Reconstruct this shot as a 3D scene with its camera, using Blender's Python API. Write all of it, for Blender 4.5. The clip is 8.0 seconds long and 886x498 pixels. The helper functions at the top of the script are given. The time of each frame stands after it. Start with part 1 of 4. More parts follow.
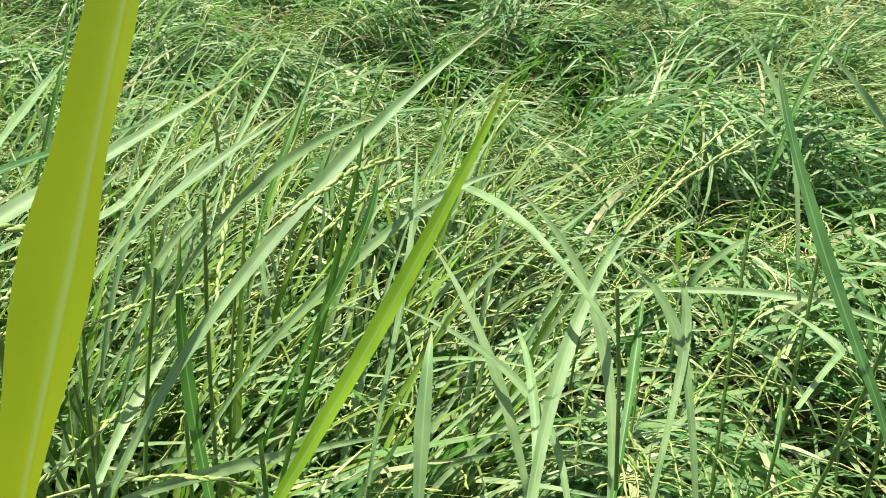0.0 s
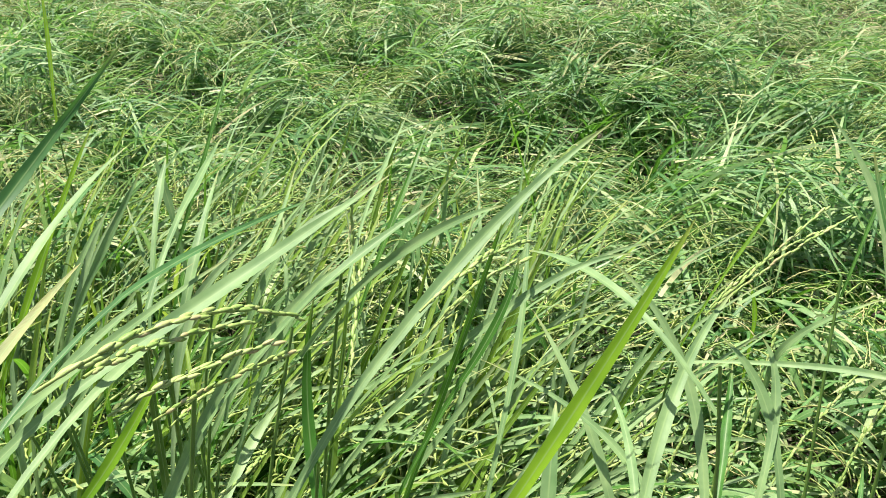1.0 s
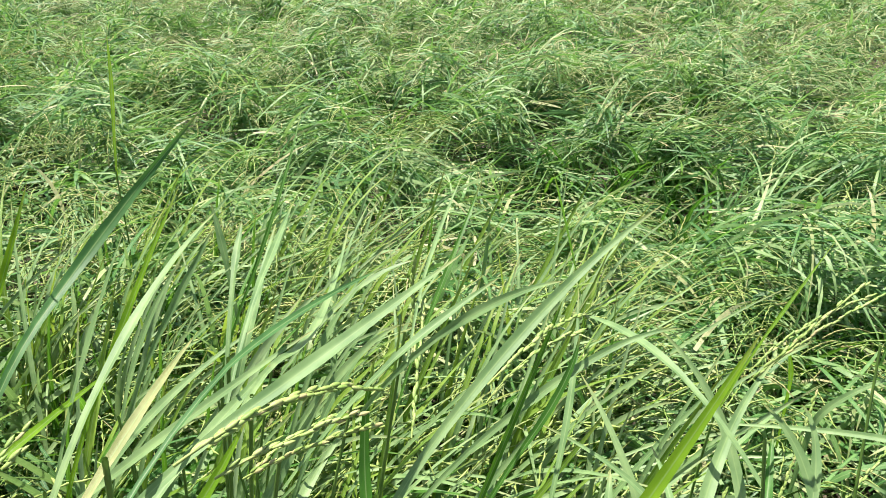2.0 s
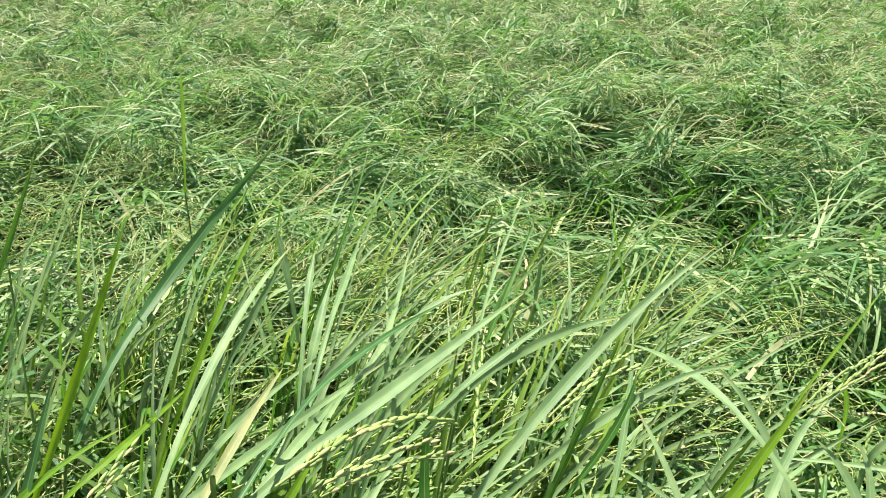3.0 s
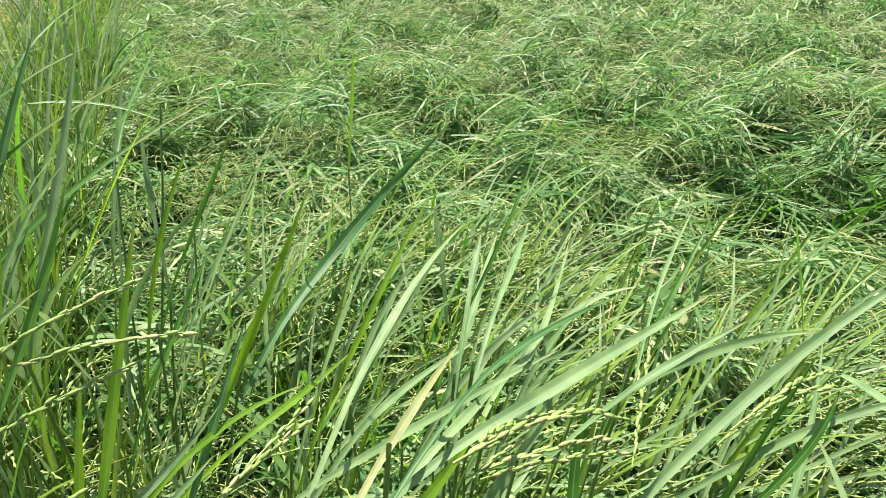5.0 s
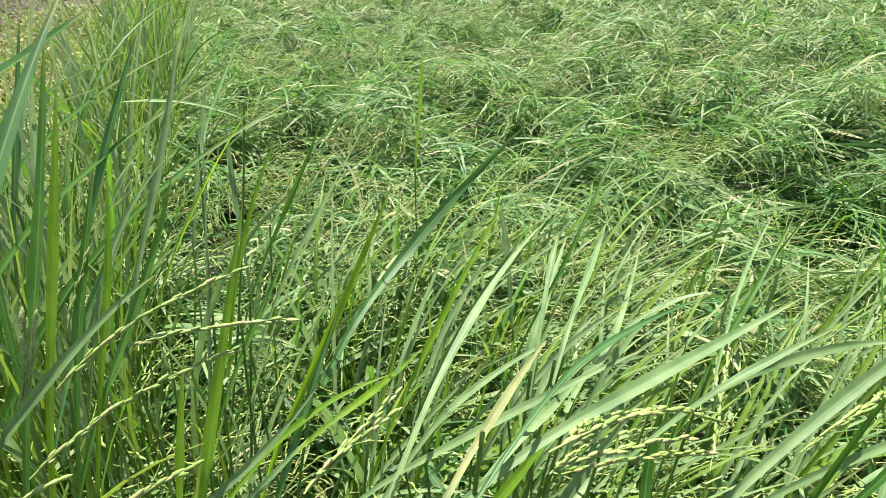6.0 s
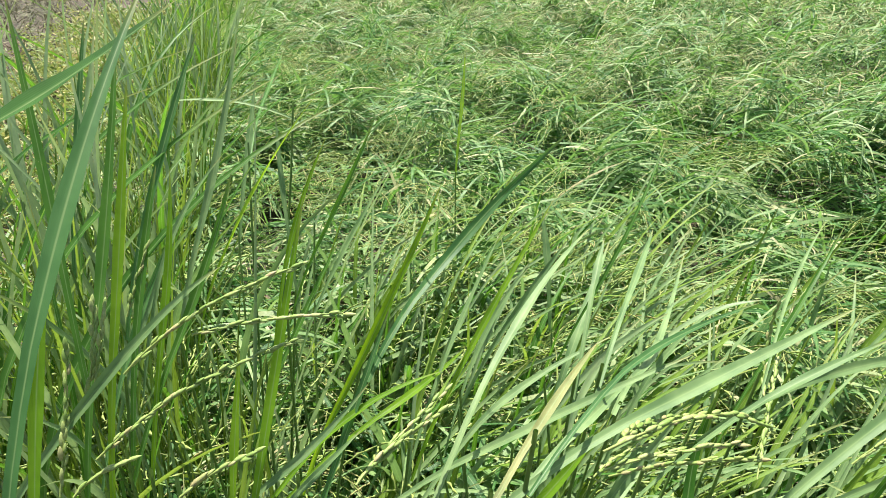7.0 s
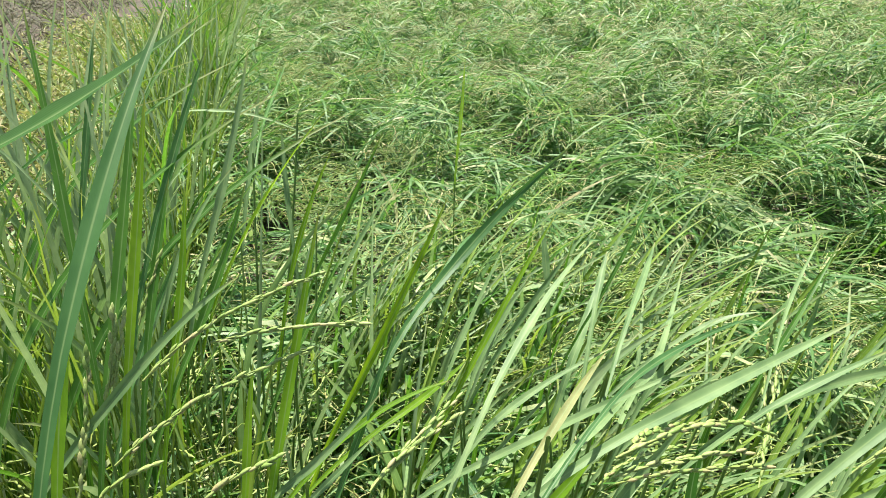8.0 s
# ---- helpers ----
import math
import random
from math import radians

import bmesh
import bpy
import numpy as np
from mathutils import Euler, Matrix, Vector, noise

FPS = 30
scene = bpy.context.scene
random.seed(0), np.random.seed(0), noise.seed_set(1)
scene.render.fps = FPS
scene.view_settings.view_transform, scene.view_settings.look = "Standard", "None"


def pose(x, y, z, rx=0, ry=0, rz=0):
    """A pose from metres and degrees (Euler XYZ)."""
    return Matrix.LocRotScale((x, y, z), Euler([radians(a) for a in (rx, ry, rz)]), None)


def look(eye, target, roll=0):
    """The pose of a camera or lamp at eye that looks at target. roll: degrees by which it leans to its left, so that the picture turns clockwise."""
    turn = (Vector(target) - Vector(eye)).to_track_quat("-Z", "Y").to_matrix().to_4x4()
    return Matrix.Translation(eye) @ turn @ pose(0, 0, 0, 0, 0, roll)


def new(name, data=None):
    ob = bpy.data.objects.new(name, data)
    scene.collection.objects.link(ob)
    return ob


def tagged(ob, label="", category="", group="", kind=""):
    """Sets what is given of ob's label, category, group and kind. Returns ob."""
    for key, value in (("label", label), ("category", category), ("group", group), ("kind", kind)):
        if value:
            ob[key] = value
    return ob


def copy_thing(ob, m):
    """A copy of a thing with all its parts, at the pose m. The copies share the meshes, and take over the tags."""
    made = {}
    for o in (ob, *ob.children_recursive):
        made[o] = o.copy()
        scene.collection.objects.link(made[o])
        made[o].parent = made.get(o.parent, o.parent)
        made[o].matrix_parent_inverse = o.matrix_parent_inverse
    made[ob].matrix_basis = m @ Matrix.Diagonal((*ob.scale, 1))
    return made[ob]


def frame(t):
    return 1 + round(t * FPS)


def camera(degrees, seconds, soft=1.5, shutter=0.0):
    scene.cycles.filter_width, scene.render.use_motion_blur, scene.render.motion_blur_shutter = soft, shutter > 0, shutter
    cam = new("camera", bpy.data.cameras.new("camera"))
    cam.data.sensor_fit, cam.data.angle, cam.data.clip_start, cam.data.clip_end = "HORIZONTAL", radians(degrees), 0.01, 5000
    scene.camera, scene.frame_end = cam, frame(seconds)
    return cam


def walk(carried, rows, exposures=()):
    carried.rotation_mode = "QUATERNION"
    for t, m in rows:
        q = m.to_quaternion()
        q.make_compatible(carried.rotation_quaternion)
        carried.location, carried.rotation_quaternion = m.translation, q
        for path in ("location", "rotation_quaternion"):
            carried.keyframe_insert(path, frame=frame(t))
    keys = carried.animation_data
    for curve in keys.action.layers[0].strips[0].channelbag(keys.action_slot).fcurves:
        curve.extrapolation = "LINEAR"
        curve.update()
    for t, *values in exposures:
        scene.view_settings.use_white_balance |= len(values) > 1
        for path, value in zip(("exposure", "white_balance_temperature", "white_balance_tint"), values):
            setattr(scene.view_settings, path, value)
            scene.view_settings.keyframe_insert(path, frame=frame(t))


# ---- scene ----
cam = camera(64.0, 8.0, soft=0.8)
PATH = [
    (0, (0.082, 0.071, 1.18), (-0.146, 1.726, 0.08), 1.6),
    (0.5, (0.052, 0.049, 1.202), (-0.24, 1.707, 0.123), 1.9),
    (1, (0.033, 0.027, 1.227), (-0.349, 1.719, 0.232), 1.2),
    (1.5, (0.016, 0.012, 1.247), (-0.441, 1.716, 0.305), 1.2),
    (1.7, (0.011, 0.009, 1.257), (-0.442, 1.724, 0.332), 1.5),
    (2.8, (0.003, -0.033, 1.306), (-0.552, 1.669, 0.415), 0.9),
    (3, (-0.001, -0.032, 1.307), (-0.593, 1.665, 0.43), 0.7),
    (3.5, (-0.012, -0.032, 1.304), (-0.706, 1.63, 0.435), 0.4),
    (4, (-0.021, -0.033, 1.303), (-0.798, 1.59, 0.429), 0.2),
    (4.5, (-0.026, -0.032, 1.296), (-0.889, 1.537, 0.407), 0.2),
    (6, (-0.046, -0.062, 1.298), (-1.11, 1.376, 0.404), -0.8),
    (6.5, (-0.049, -0.075, 1.302), (-1.172, 1.33, 0.427), -0.8),
    (7, (-0.053, -0.078, 1.299), (-1.192, 1.308, 0.415), -0.7),
    (7.5, (-0.05, -0.09, 1.297), (-1.195, 1.307, 0.439), -0.5),
    (8, (-0.057, -0.095, 1.305), (-1.189, 1.313, 0.447), -0.1),
]
walk(cam, [(t, look(eye, target, roll)) for t, eye, target, roll in PATH])

# ---- world and sun ----
SUN_DIR = Vector((-0.25, 0.15, 0.95)).normalized()
world = bpy.data.worlds.new("sky")
scene.world = world
world.use_nodes = True
wn = world.node_tree
sky = wn.nodes.new("ShaderNodeTexSky")
sky.sky_type, sky.sun_disc = "NISHITA", False
sky.sun_elevation = math.asin(SUN_DIR.z)
sky.sun_rotation = math.atan2(SUN_DIR.x, SUN_DIR.y)
sky.air_density, sky.dust_density = 1.2, 2.0
wn.links.new(sky.outputs[0], wn.nodes["Background"].inputs[0])
wn.nodes["Background"].inputs[1].default_value = 0.07
sun_data = bpy.data.lights.new("sun", "SUN")
sun_data.energy, sun_data.angle, sun_data.color = 5.0, radians(0.6), (1.0, 0.95, 0.87)
sun = new("sun", sun_data)
sun.matrix_world = look(SUN_DIR * 30, (0, 0, 0))
scene.view_settings.exposure = 1.37


# ---- materials ----
def material(name):
    mat = bpy.data.materials.new(name)
    mat.use_nodes = True
    mat.node_tree.nodes.clear()
    return mat, mat.node_tree.nodes, mat.node_tree.links


def ramp(nodes, stops):
    node = nodes.new("ShaderNodeValToRGB")
    el = node.color_ramp.elements
    while len(el) < len(stops):
        el.new(0.5)
    for e, (p, c) in zip(el, stops):
        e.position, e.color = p, (*c, 1)
    return node


def math_node(nodes, links, op, a, b=None):
    node = nodes.new("ShaderNodeMath")
    node.operation = op
    for i, v in enumerate((a, b)):
        if v is None:
            continue
        if isinstance(v, (int, float)):
            node.inputs[i].default_value = v
        else:
            links.new(v, node.inputs[i])
    return node.outputs[0]


def mix_color(nodes, links, fac, a, b, blend="MIX"):
    node = nodes.new("ShaderNodeMix")
    node.data_type, node.blend_type = "RGBA", blend
    for sock, v in ((node.inputs[0], fac), (node.inputs[6], a), (node.inputs[7], b)):
        if isinstance(v, (int, float)):
            sock.default_value = v
        elif isinstance(v, tuple):
            sock.default_value = (*v, 1)
        else:
            links.new(v, sock)
    return node.outputs[2]


def leaf_material(name, stops, through_color, through_share=0.38, gloss=0.36, spread="island", tip=(0.30, 0.27, 0.09), ribs=0.22):
    """A living grass blade: ribbed along its length, paler midrib, drying tip, light shining through."""
    mat, nodes, links = material(name)
    out = nodes.new("ShaderNodeOutputMaterial")
    uv = nodes.new("ShaderNodeUVMap")
    sep = nodes.new("ShaderNodeSeparateXYZ")
    links.new(uv.outputs[0], sep.inputs[0])
    if spread == "island":
        rnd = nodes.new("ShaderNodeNewGeometry").outputs["Random Per Island"]
    else:
        rnd = nodes.new("ShaderNodeObjectInfo").outputs["Random"]
    tone = ramp(nodes, stops)
    links.new(rnd, tone.inputs[0])
    # blotches along the blade
    tex = nodes.new("ShaderNodeTexCoord")
    blot = nodes.new("ShaderNodeTexNoise")
    blot.inputs["Scale"].default_value, blot.inputs["Detail"].default_value = 38, 3
    links.new(tex.outputs["Object"], blot.inputs["Vector"])
    b1 = ramp(nodes, [(0.35, (0.72, 0.78, 0.70)), (0.65, (1.18, 1.12, 1.05))])
    links.new(blot.outputs["Fac"], b1.inputs[0])
    col = mix_color(nodes, links, 1.0, tone.outputs[0], b1.outputs[0], "MULTIPLY")
    # ribs run along the blade
    wave = math_node(nodes, links, "SINE", math_node(nodes, links, "MULTIPLY", sep.outputs[0], 75.0))
    mid = math_node(nodes, links, "ABSOLUTE", math_node(nodes, links, "SUBTRACT", sep.outputs[0], 0.5))
    mid_fac = ramp(nodes, [(0.02, (0.55, 0.55, 0.55)), (0.075, (0, 0, 0))])
    links.new(mid, mid_fac.inputs[0])
    col = mix_color(nodes, links, mid_fac.outputs[0], col, (0.26, 0.36, 0.14))
    dry = ramp(nodes, [(0.86, (0, 0, 0)), (1.0, (0.75, 0.75, 0.75))])
    links.new(sep.outputs[1], dry.inputs[0])
    col = mix_color(nodes, links, dry.outputs[0], col, tip)
    bump = nodes.new("ShaderNodeBump")
    bump.inputs["Strength"].default_value, bump.inputs["Distance"].default_value = ribs, 0.0006
    links.new(wave, bump.inputs["Height"])
    pr = nodes.new("ShaderNodeBsdfPrincipled")
    links.new(col, pr.inputs["Base Color"])
    pr.inputs["Roughness"].default_value = gloss
    pr.inputs["Specular IOR Level"].default_value = 0.32
    links.new(bump.outputs[0], pr.inputs["Normal"])
    tr = nodes.new("ShaderNodeBsdfTranslucent")
    tcol = mix_color(nodes, links, 0.45, col, through_color)
    links.new(tcol, tr.inputs[0])
    mixs = nodes.new("ShaderNodeMixShader")
    mixs.inputs[0].default_value = through_share
    links.new(pr.outputs[0], mixs.inputs[1])
    links.new(tr.outputs[0], mixs.inputs[2])
    links.new(mixs.outputs[0], out.inputs[0])
    return mat


def grain_material(name, stops, spread="island"):
    mat, nodes, links = material(name)
    out = nodes.new("ShaderNodeOutputMaterial")
    if spread == "island":
        rnd = nodes.new("ShaderNodeNewGeometry").outputs["Random Per Island"]
    else:
        rnd = nodes.new("ShaderNodeObjectInfo").outputs["Random"]
    tone = ramp(nodes, stops)
    links.new(rnd, tone.inputs[0])
    tex = nodes.new("ShaderNodeTexCoord")
    n = nodes.new("ShaderNodeTexNoise")
    n.inputs["Scale"].default_value, n.inputs["Detail"].default_value = 420, 3
    links.new(tex.outputs["Object"], n.inputs["Vector"])
    b1 = ramp(nodes, [(0.3, (0.7, 0.72, 0.62)), (0.7, (1.15, 1.12, 1.1))])
    links.new(n.outputs["Fac"], b1.inputs[0])
    col = mix_color(nodes, links, 1.0, tone.outputs[0], b1.outputs[0], "MULTIPLY")
    bump = nodes.new("ShaderNodeBump")
    bump.inputs["Strength"].default_value, bump.inputs["Distance"].default_value = 0.4, 0.0005
    links.new(n.outputs["Fac"], bump.inputs["Height"])
    pr = nodes.new("ShaderNodeBsdfPrincipled")
    links.new(col, pr.inputs["Base Color"])
    links.new(bump.outputs[0], pr.inputs["Normal"])
    pr.inputs["Roughness"].default_value = 0.55
    tr = nodes.new("ShaderNodeBsdfTranslucent")
    links.new(col, tr.inputs[0])
    mixs = nodes.new("ShaderNodeMixShader")
    mixs.inputs[0].default_value = 0.2
    links.new(pr.outputs[0], mixs.inputs[1])
    links.new(tr.outputs[0], mixs.inputs[2])
    links.new(mixs.outputs[0], out.inputs[0])
    return mat


def soil_material():
    mat, nodes, links = material("soil")
    out = nodes.new("ShaderNodeOutputMaterial")
    tex = nodes.new("ShaderNodeTexCoord")
    big = nodes.new("ShaderNodeTexNoise")
    big.inputs["Scale"].default_value, big.inputs["Detail"].default_value = 1.3, 4
    fine = nodes.new("ShaderNodeTexNoise")
    fine.inputs["Scale"].default_value, fine.inputs["Detail"].default_value = 30, 8
    for n in (big, fine):
        links.new(tex.outputs["Object"], n.inputs["Vector"])
    c1 = ramp(nodes, [(0.35, (0.035, 0.028, 0.020)), (0.6, (0.095, 0.075, 0.055))])
    links.new(fine.outputs["Fac"], c1.inputs[0])
    c2 = ramp(nodes, [(0.4, (0.7, 0.75, 0.6)), (0.65, (1.2, 1.1, 1.0))])
    links.new(big.outputs["Fac"], c2.inputs[0])
    col = mix_color(nodes, links, 1.0, c1.outputs[0], c2.outputs[0], "MULTIPLY")
    bump = nodes.new("ShaderNodeBump")
    bump.inputs["Strength"].default_value, bump.inputs["Distance"].default_value = 0.9, 0.02
    links.new(fine.outputs["Fac"], bump.inputs["Height"])
    pr = nodes.new("ShaderNodeBsdfPrincipled")
    pr.inputs["Roughness"].default_value = 0.9
    links.new(col, pr.inputs["Base Color"])
    links.new(bump.outputs[0], pr.inputs["Normal"])
    links.new(pr.outputs[0], out.inputs[0])
    return mat


GREENS = [(0.0, (0.032, 0.110, 0.028)), (0.28, (0.076, 0.190, 0.053)), (0.55, (0.160, 0.278, 0.100)),
          (0.82, (0.265, 0.370, 0.172)), (0.93, (0.36, 0.41, 0.20)), (1.0, (0.47, 0.41, 0.25))]
MAT_MASS = leaf_material("rice_leaf_mass", GREENS, (0.22, 0.48, 0.05), 0.36, 0.40)
MAT_STAND = leaf_material("standing_leaf", [(0.0, (0.06, 0.145, 0.045)), (0.35, (0.10, 0.21, 0.04)), (0.6, (0.16, 0.29, 0.04)),
                                            (0.85, (0.21, 0.32, 0.10)), (1.0, (0.27, 0.36, 0.17))], (0.24, 0.40, 0.04), 0.34)
MAT_STEM = leaf_material("rice_stem", [(0.0, (0.07, 0.16, 0.03)), (0.7, (0.13, 0.22, 0.05)), (1.0, (0.26, 0.25, 0.09))],
                         (0.2, 0.35, 0.05), 0.15)
MAT_EAR = grain_material("rice_ear_mass", [(0.0, (0.16, 0.27, 0.05)), (0.45, (0.26, 0.36, 0.085)),
                                           (0.8, (0.35, 0.41, 0.13)), (1.0, (0.41, 0.37, 0.16))])
MAT_SLIP = leaf_material("rice_ear_far", [(0.0, (0.11, 0.17, 0.060)), (0.4, (0.18, 0.235, 0.088)), (0.8, (0.26, 0.275, 0.130)), (1.0, (0.33, 0.28, 0.16))],
                         (0.3, 0.38, 0.12), 0.2, 0.6)
MAT_WEED = leaf_material("weed_leaf", [(0.0, (0.10, 0.17, 0.04)), (0.5, (0.20, 0.25, 0.07)), (0.8, (0.30, 0.28, 0.10)), (1.0, (0.38, 0.30, 0.14))],
                         (0.3, 0.4, 0.06), 0.3, 0.5)
MAT_DRY = leaf_material("dry_stalk", [(0.0, (0.045, 0.04, 0.028)), (0.5, (0.085, 0.08, 0.052)), (0.85, (0.12, 0.13, 0.065)), (1.0, (0.24, 0.21, 0.14))], (0.15, 0.14, 0.08), 0.1, 0.7)
MAT_SOIL = soil_material()


# ---- blades ----
def waves(x, y, seed, size):
    """Smooth noise between about -1 and 1, of that size in metres."""
    r = np.random.default_rng(seed)
    total = 0.0
    for k in range(7):
        a, p, f = r.uniform(0, 2 * np.pi), r.uniform(0, 2 * np.pi), r.uniform(0.6, 1.7) * 2 * np.pi / size
        total = total + np.sin((x * np.cos(a) + y * np.sin(a)) * f + p)
    return total / 3.2


def mesh_from(name, verts, faces, uvs, mat):
    """verts (n,3), faces (m,4) and uvs by vertex (n,2) into a smooth mesh."""
    me = bpy.data.meshes.new(name)
    me.vertices.add(len(verts))
    me.vertices.foreach_set("co", np.ascontiguousarray(verts, dtype=np.float32).ravel())
    k = faces.shape[1]
    me.loops.add(faces.size)
    me.loops.foreach_set("vertex_index", np.ascontiguousarray(faces, dtype=np.int32).ravel())
    me.polygons.add(len(faces))
    me.polygons.foreach_set("loop_start", np.arange(0, faces.size, k, dtype=np.int32))
    me.polygons.foreach_set("use_smooth", np.ones(len(faces), dtype=bool))
    if uvs is not None:
        layer = me.uv_layers.new(name="UVMap")
        layer.data.foreach_set("uv", np.ascontiguousarray(uvs[faces.ravel()], dtype=np.float32).ravel())
    me.update(calc_edges=True)
    me.materials.append(mat)
    return me


def blade_arrays(root, az, el0, el1, length, width, rng, segs=6, across=2, bend=1.2, twist=0.7, side=0.5, base=0.6):
    """Many grass blades at once: each springs from its root at the angles az and el0 and droops to el1 at its tip."""
    n = len(root)
    s = np.linspace(0, 1, segs + 1)
    sm = (s[1:] + s[:-1]) / 2
    el = el0[:, None] + (el1 - el0)[:, None] * sm ** bend
    azs = az[:, None] + (rng.normal(0, side, n))[:, None] * sm
    step = (length / segs)[:, None]
    d = np.stack([np.cos(el) * np.cos(azs), np.cos(el) * np.sin(azs), np.sin(el)], -1) * step[..., None]
    pos = np.concatenate([np.zeros((n, 1, 3)), np.cumsum(d, 1)], 1) + root[:, None, :]
    tan = np.concatenate([d[:, :1], (d[:, 1:] + d[:, :-1]) / 2, d[:, -1:]], 1)
    tan /= np.linalg.norm(tan, axis=-1, keepdims=True)
    flat = np.stack([-np.sin(az), np.cos(az), np.zeros(n)], -1)[:, None, :]
    sd = flat - tan * np.sum(tan * flat, -1, keepdims=True)
    sd /= np.linalg.norm(sd, axis=-1, keepdims=True)
    up = np.cross(sd, tan)
    ang = rng.normal(0, 0.45, n)[:, None] + rng.normal(0, twist, n)[:, None] * s[None, :]
    sd2 = sd * np.cos(ang)[..., None] + up * np.sin(ang)[..., None]
    nr2 = up * np.cos(ang)[..., None] - sd * np.sin(ang)[..., None]
    prof = (base + 1.3 * s * (1 - base)).clip(0, 1) * np.clip((1 - s) / 0.55, 0, 1) ** 0.75
    w = width[:, None] * prof[None, :] * 0.5
    cols = []
    for a in np.linspace(-1, 1, across):
        off = sd2 * (a * w)[..., None]
        if across > 2:
            off = off + nr2 * ((abs(a) - 0.5) * 0.35 * w)[..., None]
        cols.append(pos + off)
    verts = np.stack(cols, 2).reshape(-1, 3)
    uv = np.stack(np.broadcast_arrays(np.linspace(0, 1, across)[None, None, :], s[None, :, None]), -1)
    uv = np.broadcast_to(uv, (n, segs + 1, across, 2)).reshape(-1, 2)
    i = np.arange(segs)[:, None] * across + np.arange(across - 1)[None, :]
    quad = np.stack([i, i + 1, i + across + 1, i + across], -1).reshape(-1, 4)
    faces = (quad[None] + (np.arange(n) * (segs + 1) * across)[:, None, None]).reshape(-1, 4)
    return verts, faces, uv


def ear_arrays(root, az, el0, el1, length, width, rng, beads=8, sides=3, pinch=0.45):
    """Many strings of grain at once: beaded stalks that droop from root."""
    n = len(root)
    rings = beads * 2 + 1
    s = np.linspace(0, 1, rings)
    sm = (s[1:] + s[:-1]) / 2
    el = el0[:, None] + (el1 - el0)[:, None] * sm
    azs = az[:, None] + rng.normal(0, 0.22, n)[:, None] * sm
    step = (length / (rings - 1))[:, None]
    d = np.stack([np.cos(el) * np.cos(azs), np.cos(el) * np.sin(azs), np.sin(el)], -1) * step[..., None]
    pos = np.concatenate([np.zeros((n, 1, 3)), np.cumsum(d, 1)], 1) + root[:, None, :]
    sd = np.stack([-np.sin(az), np.cos(az), np.zeros(n)], -1)[:, None, :]
    t0 = np.stack([np.cos(az) * np.cos(el0), np.sin(az) * np.cos(el0), np.sin(el0)], -1)[:, None, :]
    up = np.cross(sd, t0)
    bead = np.where(np.arange(rings) % 2 == 1, 1.0, pinch)
    bead[0], bead[-1] = 0.2, 0.1
    rad = width[:, None] * 0.5 * bead[None, :] * rng.uniform(0.75, 1.2, (n, rings))
    # grains sit to either side of their stalk
    sway = np.where(np.arange(rings) % 4 == 1, 1.0, -1.0) * (np.arange(rings) % 2)
    pos = pos + sd * (sway[None, :] * width[:, None] * 0.13)[..., None]
    cols = []
    for k in range(sides):
        a = 2 * np.pi * k / sides
        cols.append(pos + (sd * math.cos(a) + up * math.sin(a)) * rad[..., None])
    verts = np.stack(cols, 2).reshape(-1, 3)
    i = np.arange(rings - 1)[:, None] * sides
    k = np.arange(sides)[None, :]
    k2 = (k + 1) % sides
    quad = np.stack([i + k, i + k2, i + k2 + sides, i + k + sides], -1).reshape(-1, 4)
    faces = (quad[None] + (np.arange(n) * rings * sides)[:, None, None]).reshape(-1, 4)
    return verts, faces, None


# ---- the field ----
# a standing strip and the fallow bank lie along the field's edge
def edge(x, y):
    """Metres inside the flattened crop; below zero lie the standing strip and then the bank."""
    return 0.613 * (x + 1.0) + 0.79 * (y - 0.15)


def along(s, e):
    """The place s metres along the field's edge and e metres inside it."""
    return -1.0 - 0.79 * s + 0.613 * e, 0.15 + 0.613 * s + 0.79 * e


# place, size and depth of the hollows between the mounds
HOLLOWS = [(-0.02, 2.50, 0.44, 1.0), (-0.55, 4.60, 0.40, 1.0), (-2.99, 6.37, 0.42, 1.0), (-1.54, 5.66, 0.28, 0.8), (0.39, 6.12, 0.40, 0.6),
           (-1.07, 3.08, 0.30, 0.5), (0.30, 3.50, 0.32, 0.6), (-2.59, 4.59, 0.30, 0.5), (-2.95, 3.95, 0.34, 0.5), (-4.16, 3.86, 0.36, 0.8),
           (-1.33, 2.21, 0.28, 0.4), (-2.04, 2.65, 0.28, 0.4), (-1.22, 0.93, 0.16, 0.9), (0.64, 1.62, 0.24, 1.0), (-0.75, 2.05, 0.30, 0.5),
           (-0.93, 6.85, 0.30, 0.5), (-1.34, 1.81, 0.25, 0.4), (-0.24, 0.83, 0.32, 0.5), (-0.72, 1.20, 0.16, 0.5)]


def canopy(x, y):
    """Height of the lodged crop: mounds, with hollows in front of them."""
    h = 0.40 + 0.060 * waves(x, y, 5, 1.1) + 0.045 * waves(x, y, 6, 0.45)
    # small tussocks away from the path
    h = h + 0.055 * np.clip((y - 2.2) / 1.5, 0, 1) * waves(x, y, 8, 0.30)
    for hx, hy, r, k in HOLLOWS:
        h = h - 0.28 * k * np.exp(-((x - hx) ** 2 * 0.6 + ((y - hy) * 1.6) ** 2) / (r * r))
        h = h + 0.13 * k * np.exp(-((x - hx) ** 2 * 0.6 + ((y - hy - 0.9 * r) * 1.5) ** 2) / (r * r))
    return np.maximum(h, 0.14)


